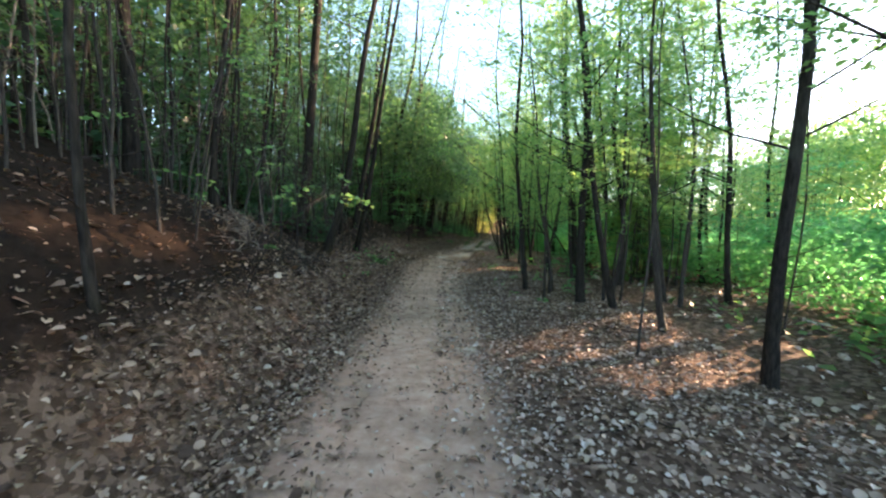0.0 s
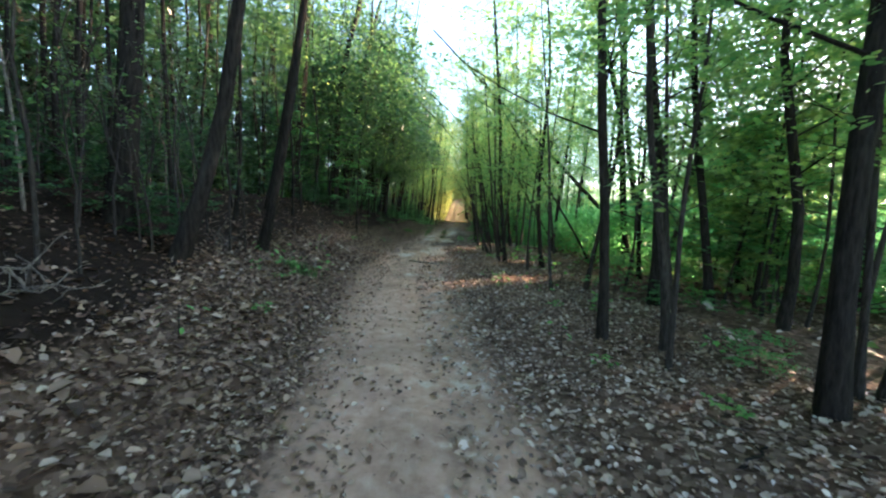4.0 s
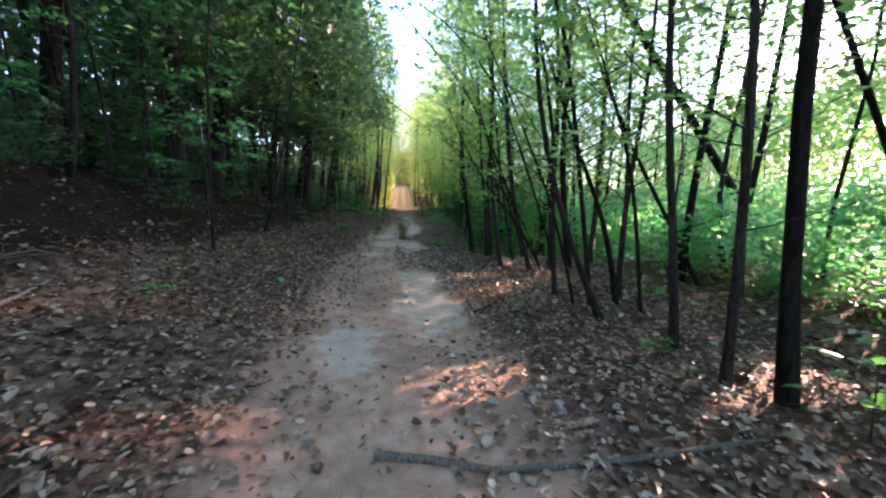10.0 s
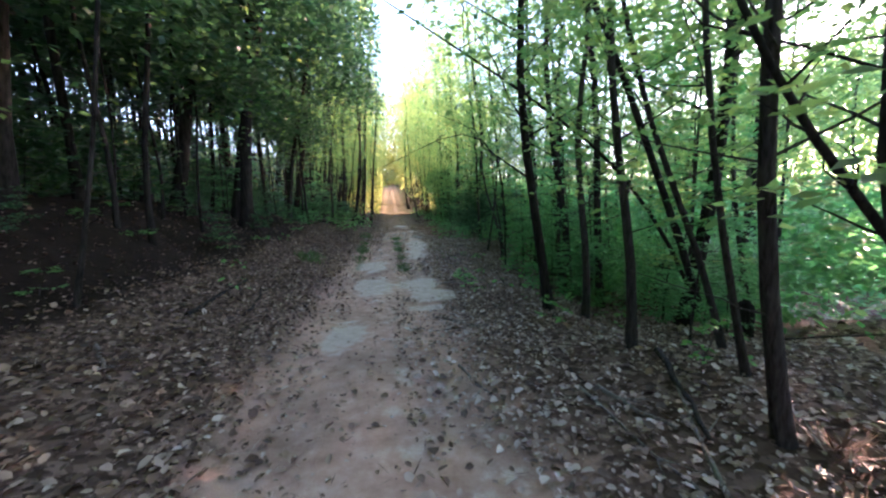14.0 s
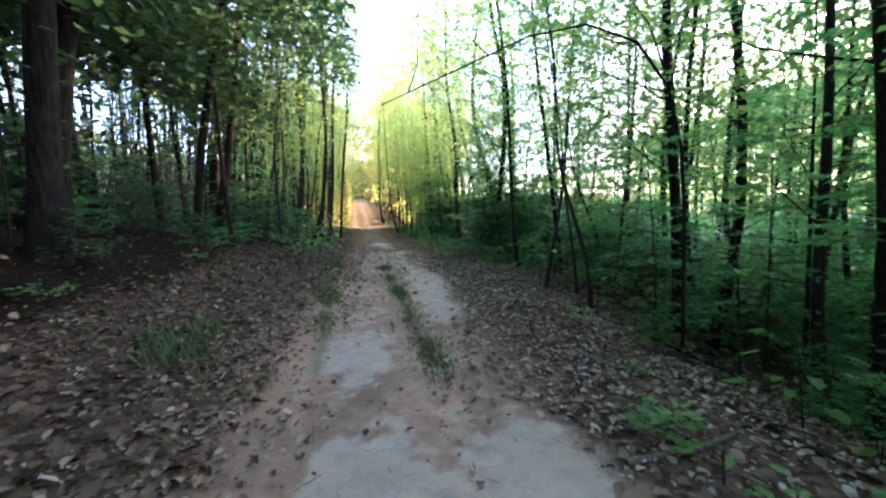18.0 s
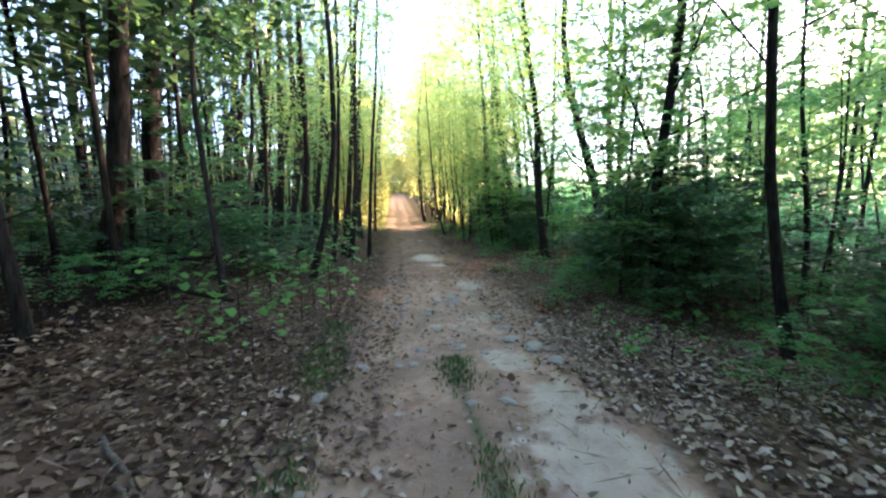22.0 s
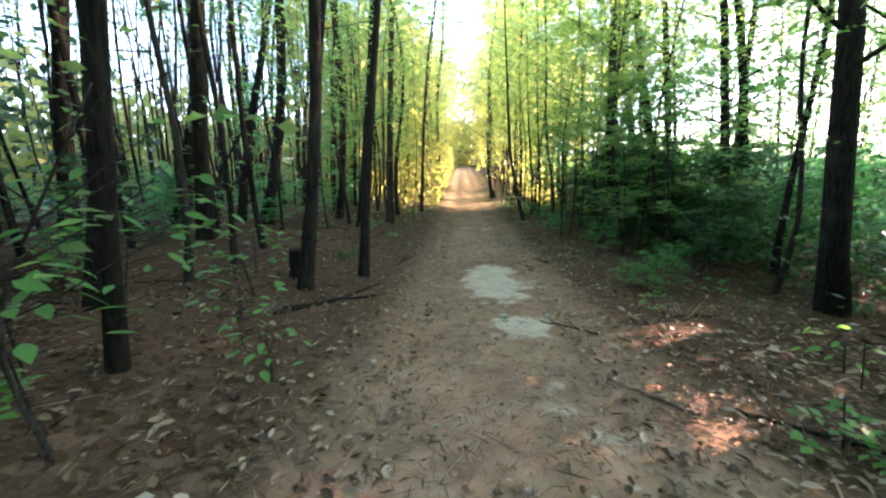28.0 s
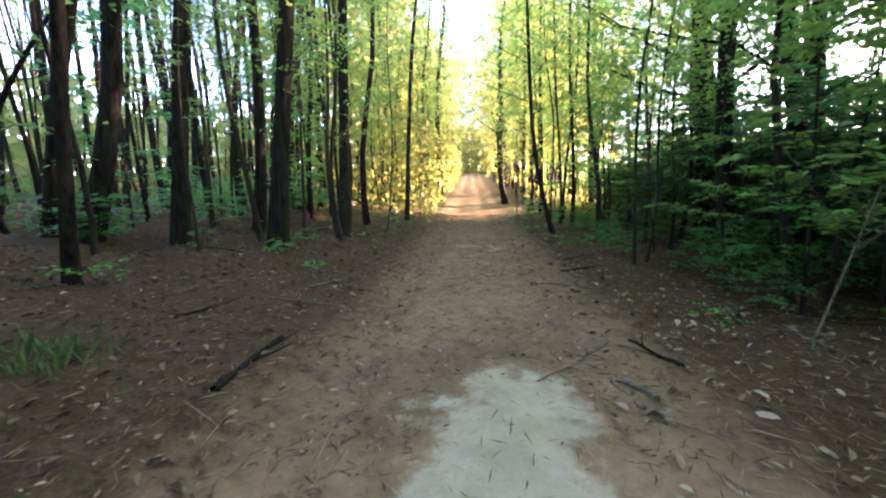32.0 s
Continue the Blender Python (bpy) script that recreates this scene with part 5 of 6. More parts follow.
arch([(1.9, 30.11, 0.1), (1.84, 30.13, 2.59), (1.46, 30.23, 3.33), (0.8, 30.4, 3.5), (-0.27, 30.67, 2.93)], 0.022, "thin bare stem bowed over the trail", 0)
arch([(-6.8, 48.95, 0.75), (-5.92, 49.0, 2.57), (-5.0, 49.06, 3.7)], 0.05, "crooked dark young tree leaning to one side", 30)
arch([(1.56, 19.59, 0.1), (0.77, 19.54, 4.45), (-1.0, 19.39, 5.78)], 0.035, THIN, 50)
arch([(5.27, 35.53, -0.05), (4.19, 35.76, 2.67), (4.07, 35.79, 3.87)], 0.04, THIN, 30)
arch([(5.48, 40.13, -0.05), (3.9, 40.24, 4.03), (3.42, 40.27, 4.84)], 0.045, THIN, 40)
arch([(4.67, 17.93, 0.1), (2.12, 17.93, 3.98), (1.08, 17.93, 5.44)], 0.04, THIN, 50)
arch([(4.35, 20.9, 0.2), (2.96, 21.07, 2.41), (1.74, 21.21, 4.9)], 0.045, THIN, 40)
arch([(2.0, 19.16, 0.1), (1.75, 19.24, 1.94), (1.2, 19.33, 3.4)], 0.03, THIN, 20)
arch([(1.39, 19.71, 0.1), (0.94, 19.78, 1.61), (0.23, 19.89, 3.1)], 0.025, THIN, 16)
arch([(2.25, 47.29, 0.05), (2.57, 47.31, 1.09)], 0.012, "bare pale dead stick leaning in the ground", 0, 0.6, M_DEAD)
arch([(-2.9, 4.75, 1.0), (-2.78, 4.78, 2.0), (-2.75, 4.8, 3.6)], 0.025, "thin bare stem on the bank", 0, 0.3, M_GREY)
arch([(-2.62, 4.49, 0.8), (-2.36, 4.53, 2.77), (-2.13, 4.57, 3.75)], 0.022, "thin bare stem on the bank", 20, 0.3, M_GREY)
arch([(-2.2, 41.4, 0.3), (-2.6, 41.5, 0.9), (-2.2, 41.6, 1.7)], 0.014, "thin crooked twig stem", 6, 0.4, M_GREY)
# the hung-up dead trunk
arch([(9.4, 23.6, -0.2), (6.74, 22.83, 2.0), (3.26, 21.91, 4.98), (0.6, 21.2, 7.2)], 0.12, "broken dead trunk leaning against other trees", 0, 0.5, M_BARK)


# ---- fallen branches and sticks ----
stick_rng = np.random.default_rng(43)


def fallen(points, r, label="bare fallen branch lying on the leaves", wood=None, lift=0.0, forks=2):
    p = np.array([(x, y, float(height(x, y)) + r * 0.8 + lift) for x, y in points])
    run = smooth_run(p, 8)
    run[:, 2] = height(run[:, 0], run[:, 1]) + r * 0.7 + lift * np.linspace(0, 1, 8)
    run[1:-1] += stick_rng.normal(0, 0.012, (6, 3)) * [1, 1, 0.3]
    base = run[0].copy()
    rad = np.linspace(r, r * 0.5, 8) * stick_rng.uniform(0.85, 1.15, 8)
    side = []
    for _ in range(forks):
        f = int(stick_rng.integers(2, 6))
        az = math.atan2(*(run[-1] - run[0])[[1, 0]]) + stick_rng.choice([-1, 1]) * stick_rng.uniform(0.4, 0.9)
        side.append(limb_run(stick_rng, run[f] - base, np.array([math.cos(az), math.sin(az), 0.12]), stick_rng.uniform(0.15, 0.4), r * 0.45, 0.05))
    ob = new("fallen_branch", mesh_from("fallen_branch", *grown_together((run - base, rad), side, 8), wood or M_DEAD, True))
    ob.location = base
    return tagged(ob, label, "branch", "fallen branches")


fallen([(-1.2, 16.97), (-0.25, 16.8), (1.15, 16.8)], 0.026, "long grey-brown stick lying across the sandy trail", M_DEAD, 0, 1)
fallen([(-2.79, 13.32), (-3.16, 14.44)], 0.025)
fallen([(-3.86, 16.23), (-3.98, 17.22), (-4.13, 18.63)], 0.03)
fallen([(-1.89, 16.03), (-1.68, 15.64)], 0.014)
fallen([(-0.38, 16.09), (-0.41, 15.66)], 0.013)
fallen([(-0.2, 21.47), (0.43, 22.36)], 0.018)
fallen([(-0.12, 19.6), (0.26, 19.94), (1.05, 20.51)], 0.022, "dark crooked stick on the leaf litter", M_BARK)
fallen([(-0.29, 20.97), (0.28, 22.02), (1.29, 23.83)], 0.022)
fallen([(-0.2, 21.0), (0.06, 21.62), (0.29, 22.04)], 0.022, "pale barkless stick beside the trail")
fallen([(0.47, 23.93), (0.48, 22.71), (0.47, 22.22)], 0.014)
fallen([(1.53, 24.29), (0.88, 23.0)], 0.035, "straight fallen pole beside the trail", M_GREY, 0, 1)
fallen([(0.62, 23.88), (0.67, 23.64), (0.8, 23.2)], 0.022)
fallen([(-0.45, 24.64), (-0.31, 23.92)], 0.014)
fallen([(-3.6, 25.97), (-3.64, 28.51)], 0.03, "dark fallen branch on the leafy bank", M_BARK)
fallen([(-3.87, 24.9), (-3.36, 24.27)], 0.02)
fallen([(-3.1, 26.5), (-3.16, 27.21), (-3.36, 28.11)], 0.022, "dark fallen branch on the leafy bank", M_BARK)
fallen([(-0.44, 26.68), (-0.43, 26.4)], 0.012)
fallen([(-0.33, 26.48), (-0.08, 26.24), (-0.02, 25.9)], 0.016)
fallen([(0.92, 30.45), (1.02, 30.25), (1.12, 29.95)], 0.032, "thick pale broken branch at the trail edge", M_DEAD, 0, 1)
fallen([(0.63, 31.16), (0.68, 30.95), (0.76, 30.68)], 0.02)
fallen([(0.08, 28.79), (0.69, 28.8), (1.13, 28.9)], 0.026, "pale barkless branch with a broken fork", M_DEAD)
fallen([(1.6, 29.9), (1.46, 29.25), (1.32, 28.29)], 0.026, "long grey branch along the edge of the slope", M_GREY)
fallen([(2.4, 32.1), (2.6, 31.4), (2.75, 30.6), (2.85, 29.9)], 0.024, "dark branch along the edge of the slope", M_BARK)
fallen([(0.81, 32.19), (1.2, 32.3), (1.49, 32.21)], 0.018, "dark crooked stick on the leaf litter", M_BARK)
fallen([(0.48, 31.58), (1.22, 31.75)], 0.016)
fallen([(1.25, 34.06), (2.03, 33.69)], 0.02)
fallen([(1.05, 34.42), (1.85, 34.2)], 0.028, "thick grey branch with a broken fork", M_GREY)
fallen([(-2.84, 35.07), (-2.24, 34.53)], 0.018)
fallen([(2.1, 35.5), (2.9, 35.35), (3.8, 35.1)], 0.02, "long pale branch lying under the shrubs", M_DEAD, 0.35)
fallen([(-2.6, 34.78), (-2.25, 34.45)], 0.014)
fallen([(-5.6, 38.6), (-3.9, 37.5), (-2.95, 37.15)], 0.055, "rotting fallen trunk on the bank", M_BARK, 0.15, 3)
fallen([(-7.5, 40.97), (-5.68, 39.74), (-4.43, 39.01)], 0.05, "rotting fallen trunk on the bank", M_BARK, 0.3, 3)
fallen([(-4.9, 38.9), (-4.3, 38.3), (-3.5, 38.0)], 0.035, "dark crooked fallen limb on the bank", M_BARK, 0.4, 3)
fallen([(-2.48, 36.92), (-2.2, 36.75), (-1.98, 36.5)], 0.012)
fallen([(-1.48, 40.8), (-1.45, 41.03)], 0.012)
fallen([(-2.3, 43.6), (-1.54, 44.52)], 0.02, "dark fallen branch among brown needles", M_BARK)
fallen([(1.09, 42.26), (1.66, 41.87), (1.9, 41.4)], 0.018, "dark root across the needles", M_BARK)
fallen([(-2.3, 43.4), (-1.81, 44.34), (-1.62, 45.01)], 0.02, "rotten log half sunk in needles", M_BARK)
fallen([(-2.53, 43.75), (-2.24, 43.69)], 0.02)
fallen([(0.7, 46.75), (0.83, 46.5)], 0.018)
fallen([(0.73, 46.47), (0.76, 46.3)], 0.01)
fallen([(-1.54, 46.35), (-1.56, 47.13)], 0.025, "mossy fallen branch among brown needles", M_BARK)
for _ in range(34):
    yy = stick_rng.uniform(3, 56)
    xx = float(trail_x(yy)) + stick_rng.choice([-1, 1]) * stick_rng.uniform(1.0, 4.2)
    aa, ll = stick_rng.uniform(0, 6.28), stick_rng.uniform(0.3, 0.9)
    fallen([(xx, yy), (xx + ll * math.cos(aa), yy + ll * math.sin(aa))], stick_rng.uniform(0.007, 0.016), "short dry stick in the leaf litter", stick_rng.choice([0, 1]) and M_BARK or M_DEAD, 0, 1)


# ---- stumps ----
def stump(x, y, r, h):
    me = bpy.data.meshes.new("stump")
    bm = bmesh.new()
    bmesh.ops.create_cone(bm, cap_ends=True, segments=14, radius1=r * 1.25, radius2=r, depth=h)
    bmesh.ops.subdivide_edges(bm, edges=[e for e in bm.edges if abs(e.verts[0].co.z - e.verts[1].co.z) > h / 2], cuts=4)
    for v in bm.verts:
        k = noise.noise(v.co * 9 + Vector((x, y, 0)))
        v.co.x *= 1 + 0.14 * k
        v.co.y *= 1 + 0.14 * k
        v.co.z += h / 2 + (0.08 * k if v.co.z > h / 2 - 0.01 else 0)
    bm.to_mesh(me)
    bm.free()
    me.materials.append(M_BARK)
    ob = new("stump", me)
    ob.location = (x, y, float(height(x, y)) - 0.05)
    return tagged(ob, "dark weathered broken tree stump", "stump")


stump(-2.62, 44.75, 0.1, 0.42)
stump(2.9, 24.6, 0.08, 0.5)


# ---- stones of the washed-out trail ----
stone_rng = np.random.default_rng(47)
STONES = []
for k in range(5):
    bm = bmesh.new()
    bmesh.ops.create_icosphere(bm, subdivisions=2, radius=1)
    off = Vector((k * 7.3, 1, 2))
    for v in bm.verts:
        v.co *= 1 + 0.35 * noise.noise(v.co * 1.1 + off) + 0.1 * noise.noise(v.co * 3 + off)
        v.co.z *= 0.42
    me = bpy.data.meshes.new("stone")
    bm.to_mesh(me)
    bm.free()
    me.materials.append(M_STONE)
    STONES.append(me)


def stone(x, y, s):
    ob = new("stone", STONES[int(stone_rng.integers(5))])
    ob.matrix_basis = pose(x, y, float(height(x, y)) + 0.1 * s, stone_rng.normal(0, 8), stone_rng.normal(0, 8), stone_rng.uniform(0, 360)) @ Matrix.Diagonal((s * stone_rng.uniform(0.8, 1.4), s, s, 1))
    return tagged(ob, "flat pale grey stone set in the trail", "stone", "stones in the trail")


for x, y, s in ((-1.84, 35.76, 0.06), (-0.67, 37.4, 0.07), (-0.7, 38.21, 0.07), (-1.47, 37.76, 0.05), (0.21, 37.37, 0.06), (-0.23, 39.14, 0.1), (-1.29, 38.96, 0.07), (-0.99, 39.12, 0.06), (0.16, 38.96, 0.05), (-1.23, 39.08, 0.04), (-0.52, 36.74, 0.08), (-1.04, 36.48, 0.06), (0.35, 36.22, 0.08),
                (-0.95, 36.86, 0.06), (0.14, 36.91, 0.09), (0.24, 37.85, 0.08), (0.2, 37.36, 0.06), (-1.04, 38.67, 0.06), (-0.65, 38.39, 0.05), (0.25, 36.6, 0.1), (0.85, 40.47, 0.06), (-1.12, 41.08, 0.07)):
    stone(x, y, s)
for _ in range(110):
    yy = float(np.clip(stone_rng.normal(38.2, 2.3), 32, 44))
    stone(float(trail_x(yy)) + stone_rng.normal(0.2, 0.55), yy, stone_rng.uniform(0.015, 0.055))
for _ in range(40):
    yy = stone_rng.uniform(4, 33)
    stone(float(trail_x(yy)) + stone_rng.normal(0.1, 0.6), yy, stone_rng.uniform(0.01, 0.026))


# ---- plants with large leaves near the trail ----
def lobed_leaf(size, lobes, notch):
    """A flat leaf with pointed lobes and a drooping rim."""
    out = []
    tips = np.radians(np.linspace(-118, 118, lobes))
    for k, a in enumerate(tips):
        r = 1.0 - 0.38 * abs(a) / math.radians(118)
        w = math.radians(236 / (lobes - 1))
        for da, f in ((-0.26, 0.72), (-0.1, 0.9), (0, 1.0), (0.1, 0.9), (0.26, 0.72)):
            out.append((a + da * w, r * f))
        if k < lobes - 1:
            out.append((a + 0.5 * w, notch * (r + 0.2)))
    out.append((math.pi, 0.16))
    a, r = np.array(out).T
    x, y = 0.3 + 0.68 * r * np.cos(a), 0.62 * r * np.sin(a)
    v = np.concatenate([[[0.3, 0, 0.02]], np.stack([x, y, -0.10 * (x ** 2) - 0.12 * np.abs(y)], -1)]) * size
    n = len(a)
    f = [[0, k + 1, (k + 1) % n + 1] for k in range(n)]
    return mesh_from("leaf", v, f, M_FERN, True)


def oval_leaf(size):
    s = np.linspace(0, 1, 7)
    w = 0.22 * np.sin(np.pi * s ** 0.8) + 0.004
    v = np.concatenate([np.stack([s, w, -0.15 * s ** 2 + 0.05 * w], -1), np.stack([s, 0 * s, -0.15 * s ** 2 - 0.02], -1), np.stack([s, -w, -0.15 * s ** 2 + 0.05 * w], -1)]) * size
    f = [[k, k + 1, k + 8, k + 7] for k in range(6)] + [[k + 7, k + 8, k + 15, k + 14] for k in range(6)]
    return mesh_from("leaf", v, f, M_FERN, True)


BROAD_LEAF = [lobed_leaf(1.0, 5, 0.5), lobed_leaf(1.0, 3, 0.6)]
OVAL_LEAF = oval_leaf(1.0)
sprig_rng = np.random.default_rng(53)


def sprig(x, y, h, leaves, size, lobed=True, spread=0.35, label="young broadleaf plant with large bright green leaves"):
    e = new("young_plant")
    e.location = (x, y, float(height(x, y)))
    s = np.linspace(0, 1, 6)
    lean = sprig_rng.normal(0, 0.12, 2)
    main = np.stack([lean[0] * h * s, lean[1] * h * s, h * s - 0.03], -1)
    side, tips = [], []
    for k in range(leaves):
        f = 0.3 + 0.7 * (k + sprig_rng.random()) / leaves
        p0 = np.array([np.interp(f, s, main[:, c]) for c in range(3)])
        az = k * 2.4 + sprig_rng.normal(0, 0.3)
        L = spread * sprig_rng.uniform(0.5, 1.1)
        pl, rl = limb_run(sprig_rng, p0, np.array([math.cos(az), math.sin(az), 0.35]), L, 0.003, -0.1, 4)
        side.append((pl, rl))
        tips.append((pl[-1], az))
    part("stem", mesh_from("stem", *grown_together((main, np.linspace(0.008, 0.003, 6)), side, 5, 5), M_GREY, True), e)
    for p, az in tips:
        lf = part("leaf", BROAD_LEAF[int(sprig_rng.integers(2))] if lobed else OVAL_LEAF, e)
        k = size * sprig_rng.uniform(0.7, 1.25)
        lf.matrix_basis = pose(*p, sprig_rng.normal(0, 14), sprig_rng.normal(12, 14), math.degrees(az) + sprig_rng.normal(0, 25)) @ Matrix.Diagonal((k, k, k, 1))
    return tagged(e, label, "plant", "young plants by the trail")


sprig(-2.05, 38.0, 0.85, 18, 0.15, True, 0.42)
sprig(-2.3, 38.2, 0.45, 10, 0.12)
sprig(-2.7, 37.6, 0.5, 10, 0.11)
sprig(-2.58, 39.38, 0.65, 14, 0.14)
sprig(-2.2, 39.9, 0.4, 9, 0.11)
sprig(-2.3, 37.4, 0.4, 12, 0.12)
sprig(-2.95, 38.5, 0.6, 12, 0.13)
sprig(-3.7, 38.6, 1.3, 18, 0.14, True, 0.5)
sprig(-2.52, 36.42, 0.32, 14, 0.1)
sprig(-2.74, 36.75, 0.5, 18, 0.1, True, 0.28)
sprig(-2.9, 36.12, 0.3, 12, 0.09, False, 0.2)
sprig(-3.5, 37.3, 0.35, 12, 0.12)
sprig(-3.15, 38.1, 0.55, 22, 0.13, True, 0.5)
sprig(1.88, 36.75, 0.3, 10, 0.1)
sprig(1.5, 36.1, 0.22, 9, 0.1)
sprig(2.75, 37.2, 0.4, 12, 0.11)
sprig(-2.75, 43.9, 0.7, 20, 0.12, True, 0.5)
sprig(-2.5, 43.2, 0.35, 12, 0.1)
sprig(-2.2, 42.7, 0.3, 12, 0.09, False, 0.2)
sprig(-3.1, 44.6, 0.6, 18, 0.12, True, 0.45)
sprig(-2.92, 36.73, 0.35, 10, 0.12)
sprig(-3.6, 37.2, 0.6, 14, 0.12)
OVAL = "young plant with whorls of long oval leaves"
sprig(-2.72, 42.24, 1.15, 40, 0.13, False, 0.6, OVAL)
sprig(-2.95, 41.9, 1.0, 14, 0.12, False, 0.4, OVAL)
sprig(-2.56, 41.6, 0.9, 34, 0.13, False, 0.5, OVAL)
sprig(-1.75, 42.26, 0.4, 14, 0.1, False, 0.2, OVAL)
sprig(2.78, 33.6, 0.95, 14, 0.17, True, 0.45)
sprig(3.11, 31.5, 1.2, 14, 0.16, True, 0.5)
sprig(2.9, 35.3, 0.8, 12, 0.15, True, 0.4)
sprig(2.42, 16.74, 0.6, 14, 0.16, True, 0.4)
sprig(2.9, 17.3, 0.5, 10, 0.14)
sprig(2.73, 14.51, 0.5, 10, 0.15)
sprig(1.87, 16.78, 0.55, 10, 0.14, True, 0.4)
sprig(2.13, 27.9, 0.5, 9, 0.12)
sprig(1.9, 29.0, 0.75, 12, 0.15)
sprig(2.49, 34.2, 1.1, 14, 0.14, True, 0.4)
sprig(-2.67, 12.97, 0.3, 10, 0.12)
sprig(-2.73, 20.57, 0.2, 8, 0.1)
sprig(-3.5, 12.93, 0.4, 10, 0.11)
sprig(-2.83, 12.96, 0.35, 10, 0.11)
sprig(1.9, 13.1, 0.3, 10, 0.09)
sprig(1.31, 26.5, 0.35, 10, 0.11)
sprig(2.0, 38.6, 0.4, 12, 0.1, False, 0.3, OVAL)
sprig(2.2, 39.9, 0.45, 14, 0.12, False, 0.3, OVAL)
sprig(2.5, 41.0, 0.5, 16, 0.12, False, 0.35, OVAL)
sprig(2.3, 42.6, 0.4, 12, 0.11, False, 0.3, OVAL)
for _ in range(26):
    yy = sprig_rng.uniform(8, 56)
    sg = sprig_rng.choice([-1, 1])
    sprig(float(trail_x(yy)) + sg * sprig_rng.uniform(1.7, 4.0), yy, sprig_rng.uniform(0.15, 0.4), int(sprig_rng.integers(5, 9)), sprig_rng.uniform(0.07, 0.12), bool(sprig_rng.integers(2)), 0.18)

# leaf sprig that hangs out from the bank
arch([(-2.0, 4.7, 0.35), (-1.4, 4.5, 1.4), (-0.62, 4.3, 1.86)], 0.012, "thin twig with fresh yellow-green leaves reaching from the bank", 14, 0.75, M_GREY)


# ---- dead brushwood on the bank ----
def crooked(start, way, length, r):
    """A twig that zigzags and thins out."""
    pts, d = [np.array(start, float)], unit(np.array(way, float))
    for _ in range(6):
        d = unit(d + stick_rng.normal(0, 0.42, 3) * [1, 1, 0.7])
        pts.append(pts[-1] + d * length / 6)
    return np.array(pts), r * np.linspace(1, 0.3, 7)


def brushwood(x, y, z, n, reach):
    runs = []
    for _ in range(n):
        az, up = stick_rng.uniform(0, 6.28), stick_rng.uniform(0.1, 1.0)
        pl, rl = crooked((0, 0, 0), (math.cos(az), math.sin(az), up), stick_rng.uniform(0.5, 1.15) * reach, 0.009)
        runs.append((pl, rl))
        for k in (2, 3, 4):
            runs.append(crooked(pl[k], stick_rng.normal(0, 1, 3) + [0, 0, 0.5], stick_rng.uniform(0.12, 0.4) * reach, 0.005))
    ob = new("dead_bush", mesh_from("dead_bush", *grown_together((np.array([[0, 0, -0.1], [0, 0, 0.05], [0.02, 0, 0.2]]), np.array([0.02, 0.018, 0.01])), runs, 6), M_DEAD, True))
    ob.location = (x, y, float(height(x, y)) + z)
    return tagged(ob, "bare pale dead bush of crooked twigs on the bank", "bush", "dead bushes")


brushwood(-2.25, 5.15, 0.45, 10, 1.0)
brushwood(-2.8, 5.3, 0, 9, 0.8)
brushwood(-3.3, 8.5, 0, 9, 0.8)
brushwood(-4.3, 12.6, 0, 9, 0.8)
brushwood(-4.6, 18.5, 0, 9, 0.8)
brushwood(-4.2, 38.6, 0, 12, 1.1)
brushwood(-3.7, 37.9, 0, 8, 0.7)


# ---- dry tufts in the sun streaks ----
def tuft(x, y, n, tall):
    a = stick_rng.uniform(0, 6.28, n)
    al = unit(np.stack([0.8 * np.cos(a), 0.8 * np.sin(a), stick_rng.uniform(0.3, 1.2, n)], -1))
    no = unit(np.stack([np.cos(a), np.sin(a), np.full(n, -0.5)], -1))
    at = np.stack([stick_rng.normal(0, 0.05, n), stick_rng.normal(0, 0.05, n), np.full(n, -0.01)], -1)
    ob = new("dry_tuft", mesh_from("dry_tuft", *leaf_diamonds(at, al, no, tall * stick_rng.uniform(0.5, 1.2, n), np.full(n, 0.014)), M_LITTER))
    ob.location = (x, y, float(height(x, y)))
    return tagged(ob, "tuft of dry brown grass at a tree foot", "grass tuft", "dry tufts")


for x, y in ((1.62, 21.3), (1.78, 21.5), (1.45, 22.7), (1.9, 17.2), (2.0, 20.2), (2.2, 19.4), (4.4, 7.2), (4.6, 7.4), (1.9, 44.0)):
    tuft(x, y, 40, 0.24)


# ---- grass clumps on the shaded litter ----
def green_tuft(x, y, n, tall, wide):
    a = stick_rng.uniform(0, 6.28, n)
    al = unit(np.stack([0.6 * np.cos(a), 0.6 * np.sin(a), stick_rng.uniform(0.5, 1.3, n)], -1))
    no = unit(np.stack([np.cos(a), np.sin(a), np.full(n, -0.5)], -1))
    px, py = stick_rng.normal(0, wide, n), stick_rng.normal(0, wide, n)
    at = np.stack([px, py, height(x + px, y + py) - height(x, y) - 0.01], -1)
    ob = new("grass_tuft", mesh_from("grass_tuft", *leaf_diamonds(at, al, no, tall * stick_rng.uniform(0.5, 1.2, n), np.full(n, 0.016)), M_GRASS))
    ob.location = (x, y, float(height(x, y)))
    return tagged(ob, "loose clump of fresh green grass in fallen leaves", "grass tuft", kind="stuff")


for x, y in ((-2.99, 31.3), (-2.92, 30.55), (-3.1, 30.9), (-3.05, 13.0), (-2.75, 12.9), (-2.4, 46.3)):
    green_tuft(x, y, 110, 0.2, 0.12)


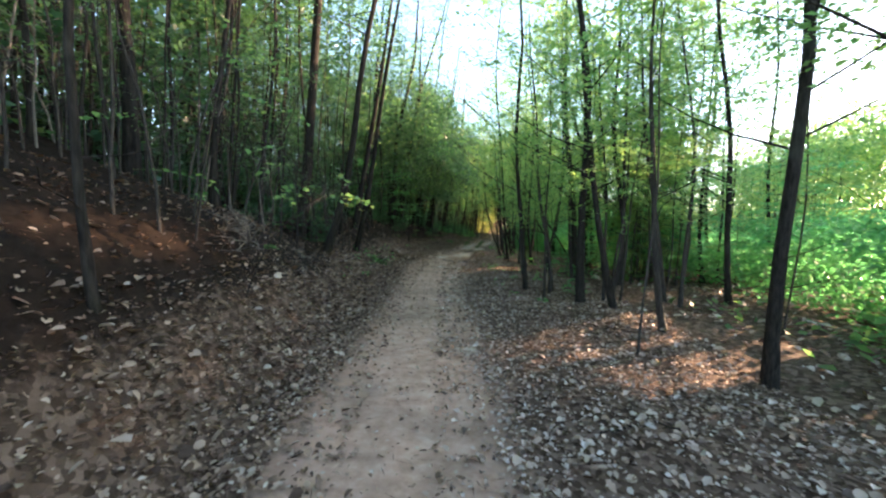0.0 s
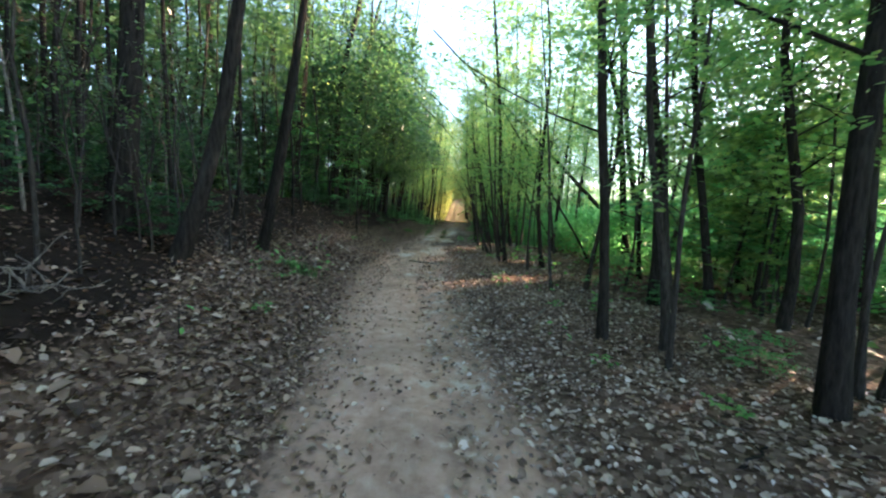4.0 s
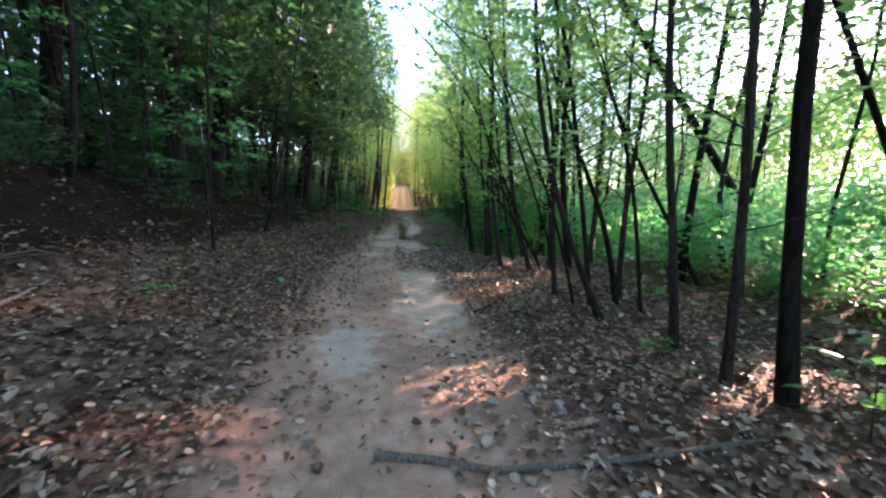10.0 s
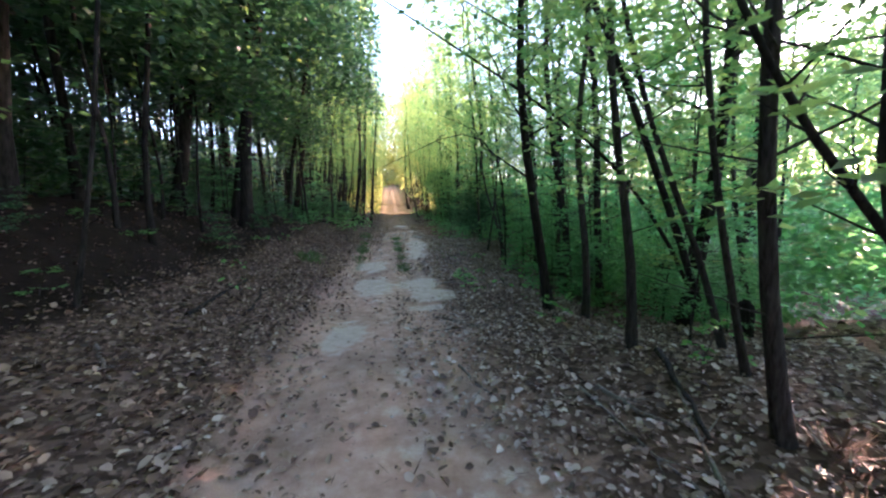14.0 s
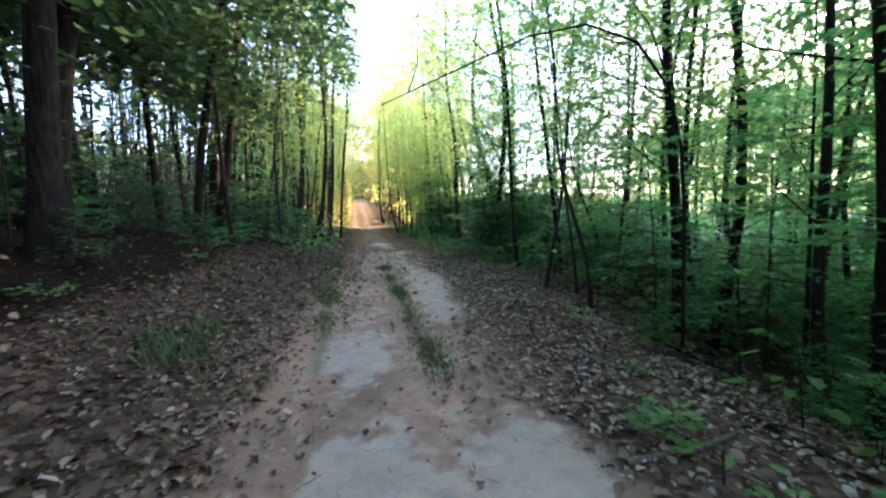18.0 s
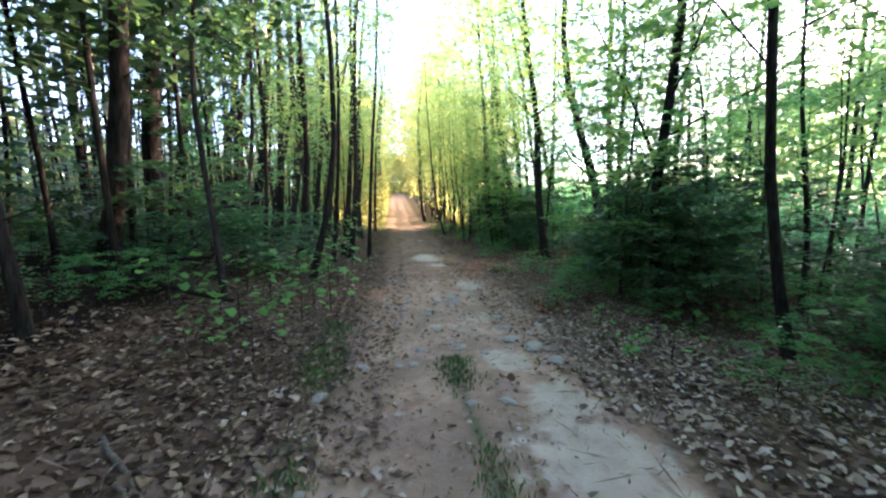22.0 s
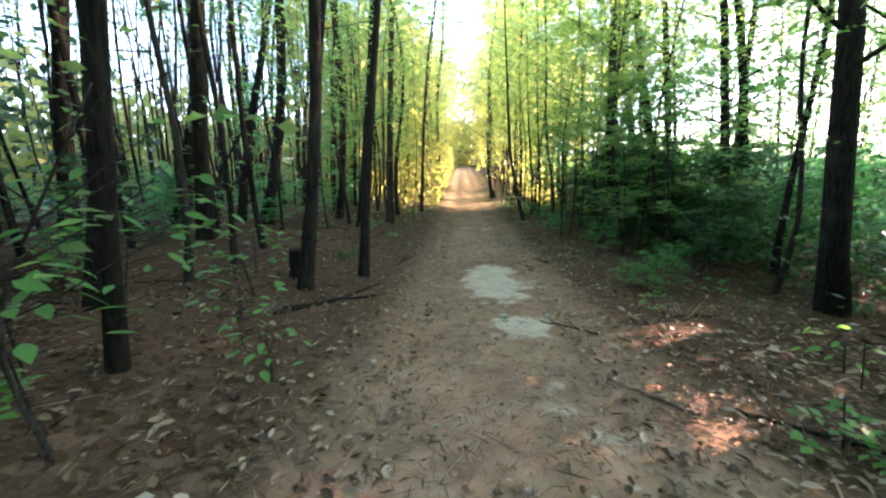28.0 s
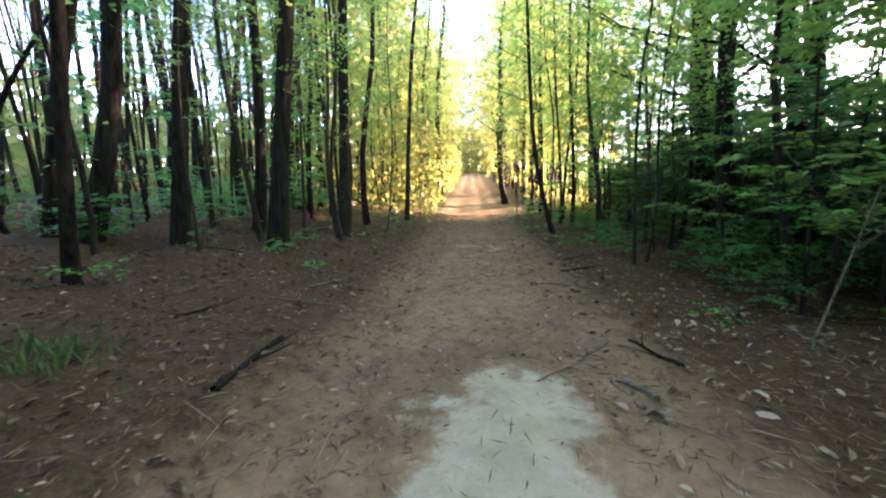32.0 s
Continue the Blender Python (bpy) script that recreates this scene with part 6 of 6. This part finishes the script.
# ---- a heap of fresh brown leaves ----
def leaf_heap(x, y, n, wide):
    at = np.stack([stick_rng.normal(0, wide, n), stick_rng.normal(0, wide, n), np.zeros(n)], -1)
    at[:, 2] = height(x + at[:, 0], y + at[:, 1]) - height(x, y) + 0.02 + 0.09 * stick_rng.random(n) * np.exp(-(at[:, 0] ** 2 + at[:, 1] ** 2) / wide ** 2)
    quads = leaf_quads(at, unit(stick_rng.normal(0, 1, (n, 3)) * [1, 1, 0.5]), unit(stick_rng.normal(0, 0.6, (n, 3)) + [0, 0, 1]), stick_rng.uniform(0.06, 0.11, n), stick_rng.uniform(0.035, 0.06, n), stick_rng.uniform(-0.3, 0.4, n))
    ob = new("leaf_heap", mesh_from("leaf_heap", *quads, M_RUST))
    ob.location = (x, y, float(height(x, y)))
    return tagged(ob, "small heap of rust-brown withered leaves", "leaf heap")


leaf_heap(1.12, 38.1, 90, 0.16)


# ---- scattered short branches on the pine stretch ----
for _ in range(46):
    yy = stick_rng.uniform(40, 54)
    xx = float(trail_x(yy)) + stick_rng.choice([-1, 1]) * stick_rng.uniform(1.0, 4.5)
    az, ln = stick_rng.uniform(0, 3.14), stick_rng.uniform(0.25, 0.8)
    fallen([(xx, yy), (xx + ln * math.cos(az), yy + ln * math.sin(az))], stick_rng.uniform(0.007, 0.018), "short broken branch on the pine straw", M_BARK if stick_rng.random() < 0.6 else M_DEAD)


# ---- small twig debris ----
def debris(rng, n, lat0, lat1, y0, y1, length):
    y, lat = rng.uniform(y0, y1, n), rng.uniform(lat0, lat1, n)
    x, a = trail_x(y) + lat, rng.uniform(0, 6.28, n)
    at = np.stack([x, y, height(x, y) + 0.008], -1)
    al = unit(np.stack([np.cos(a), np.sin(a), rng.normal(0, 0.08, n)], -1))
    no = unit(np.stack([rng.normal(0, 0.3, n), rng.normal(0, 0.3, n), np.ones(n)], -1))
    L = length * rng.uniform(0.3, 1.3, n)
    return at, al, no, L, 0.006 + 0.015 * L


d_rng = np.random.default_rng(59)
bits = [debris(d_rng, 2600, -4, 4.5, 0, 36, 0.22), debris(d_rng, 15000, -4.5, 4.5, 34, 60, 0.1), debris(d_rng, 1500, -4.5, 4.5, 34, 60, 0.3), debris(d_rng, 1500, -1.1, 1.1, 0, 58, 0.1)]
bits = [np.concatenate(c) for c in zip(*bits)]
tagged(new("twig_debris", mesh_from("twig_debris", *leaf_diamonds(*bits), M_LITTER)), "small dry twigs and bark bits strewn on the ground", "debris", kind="stuff")
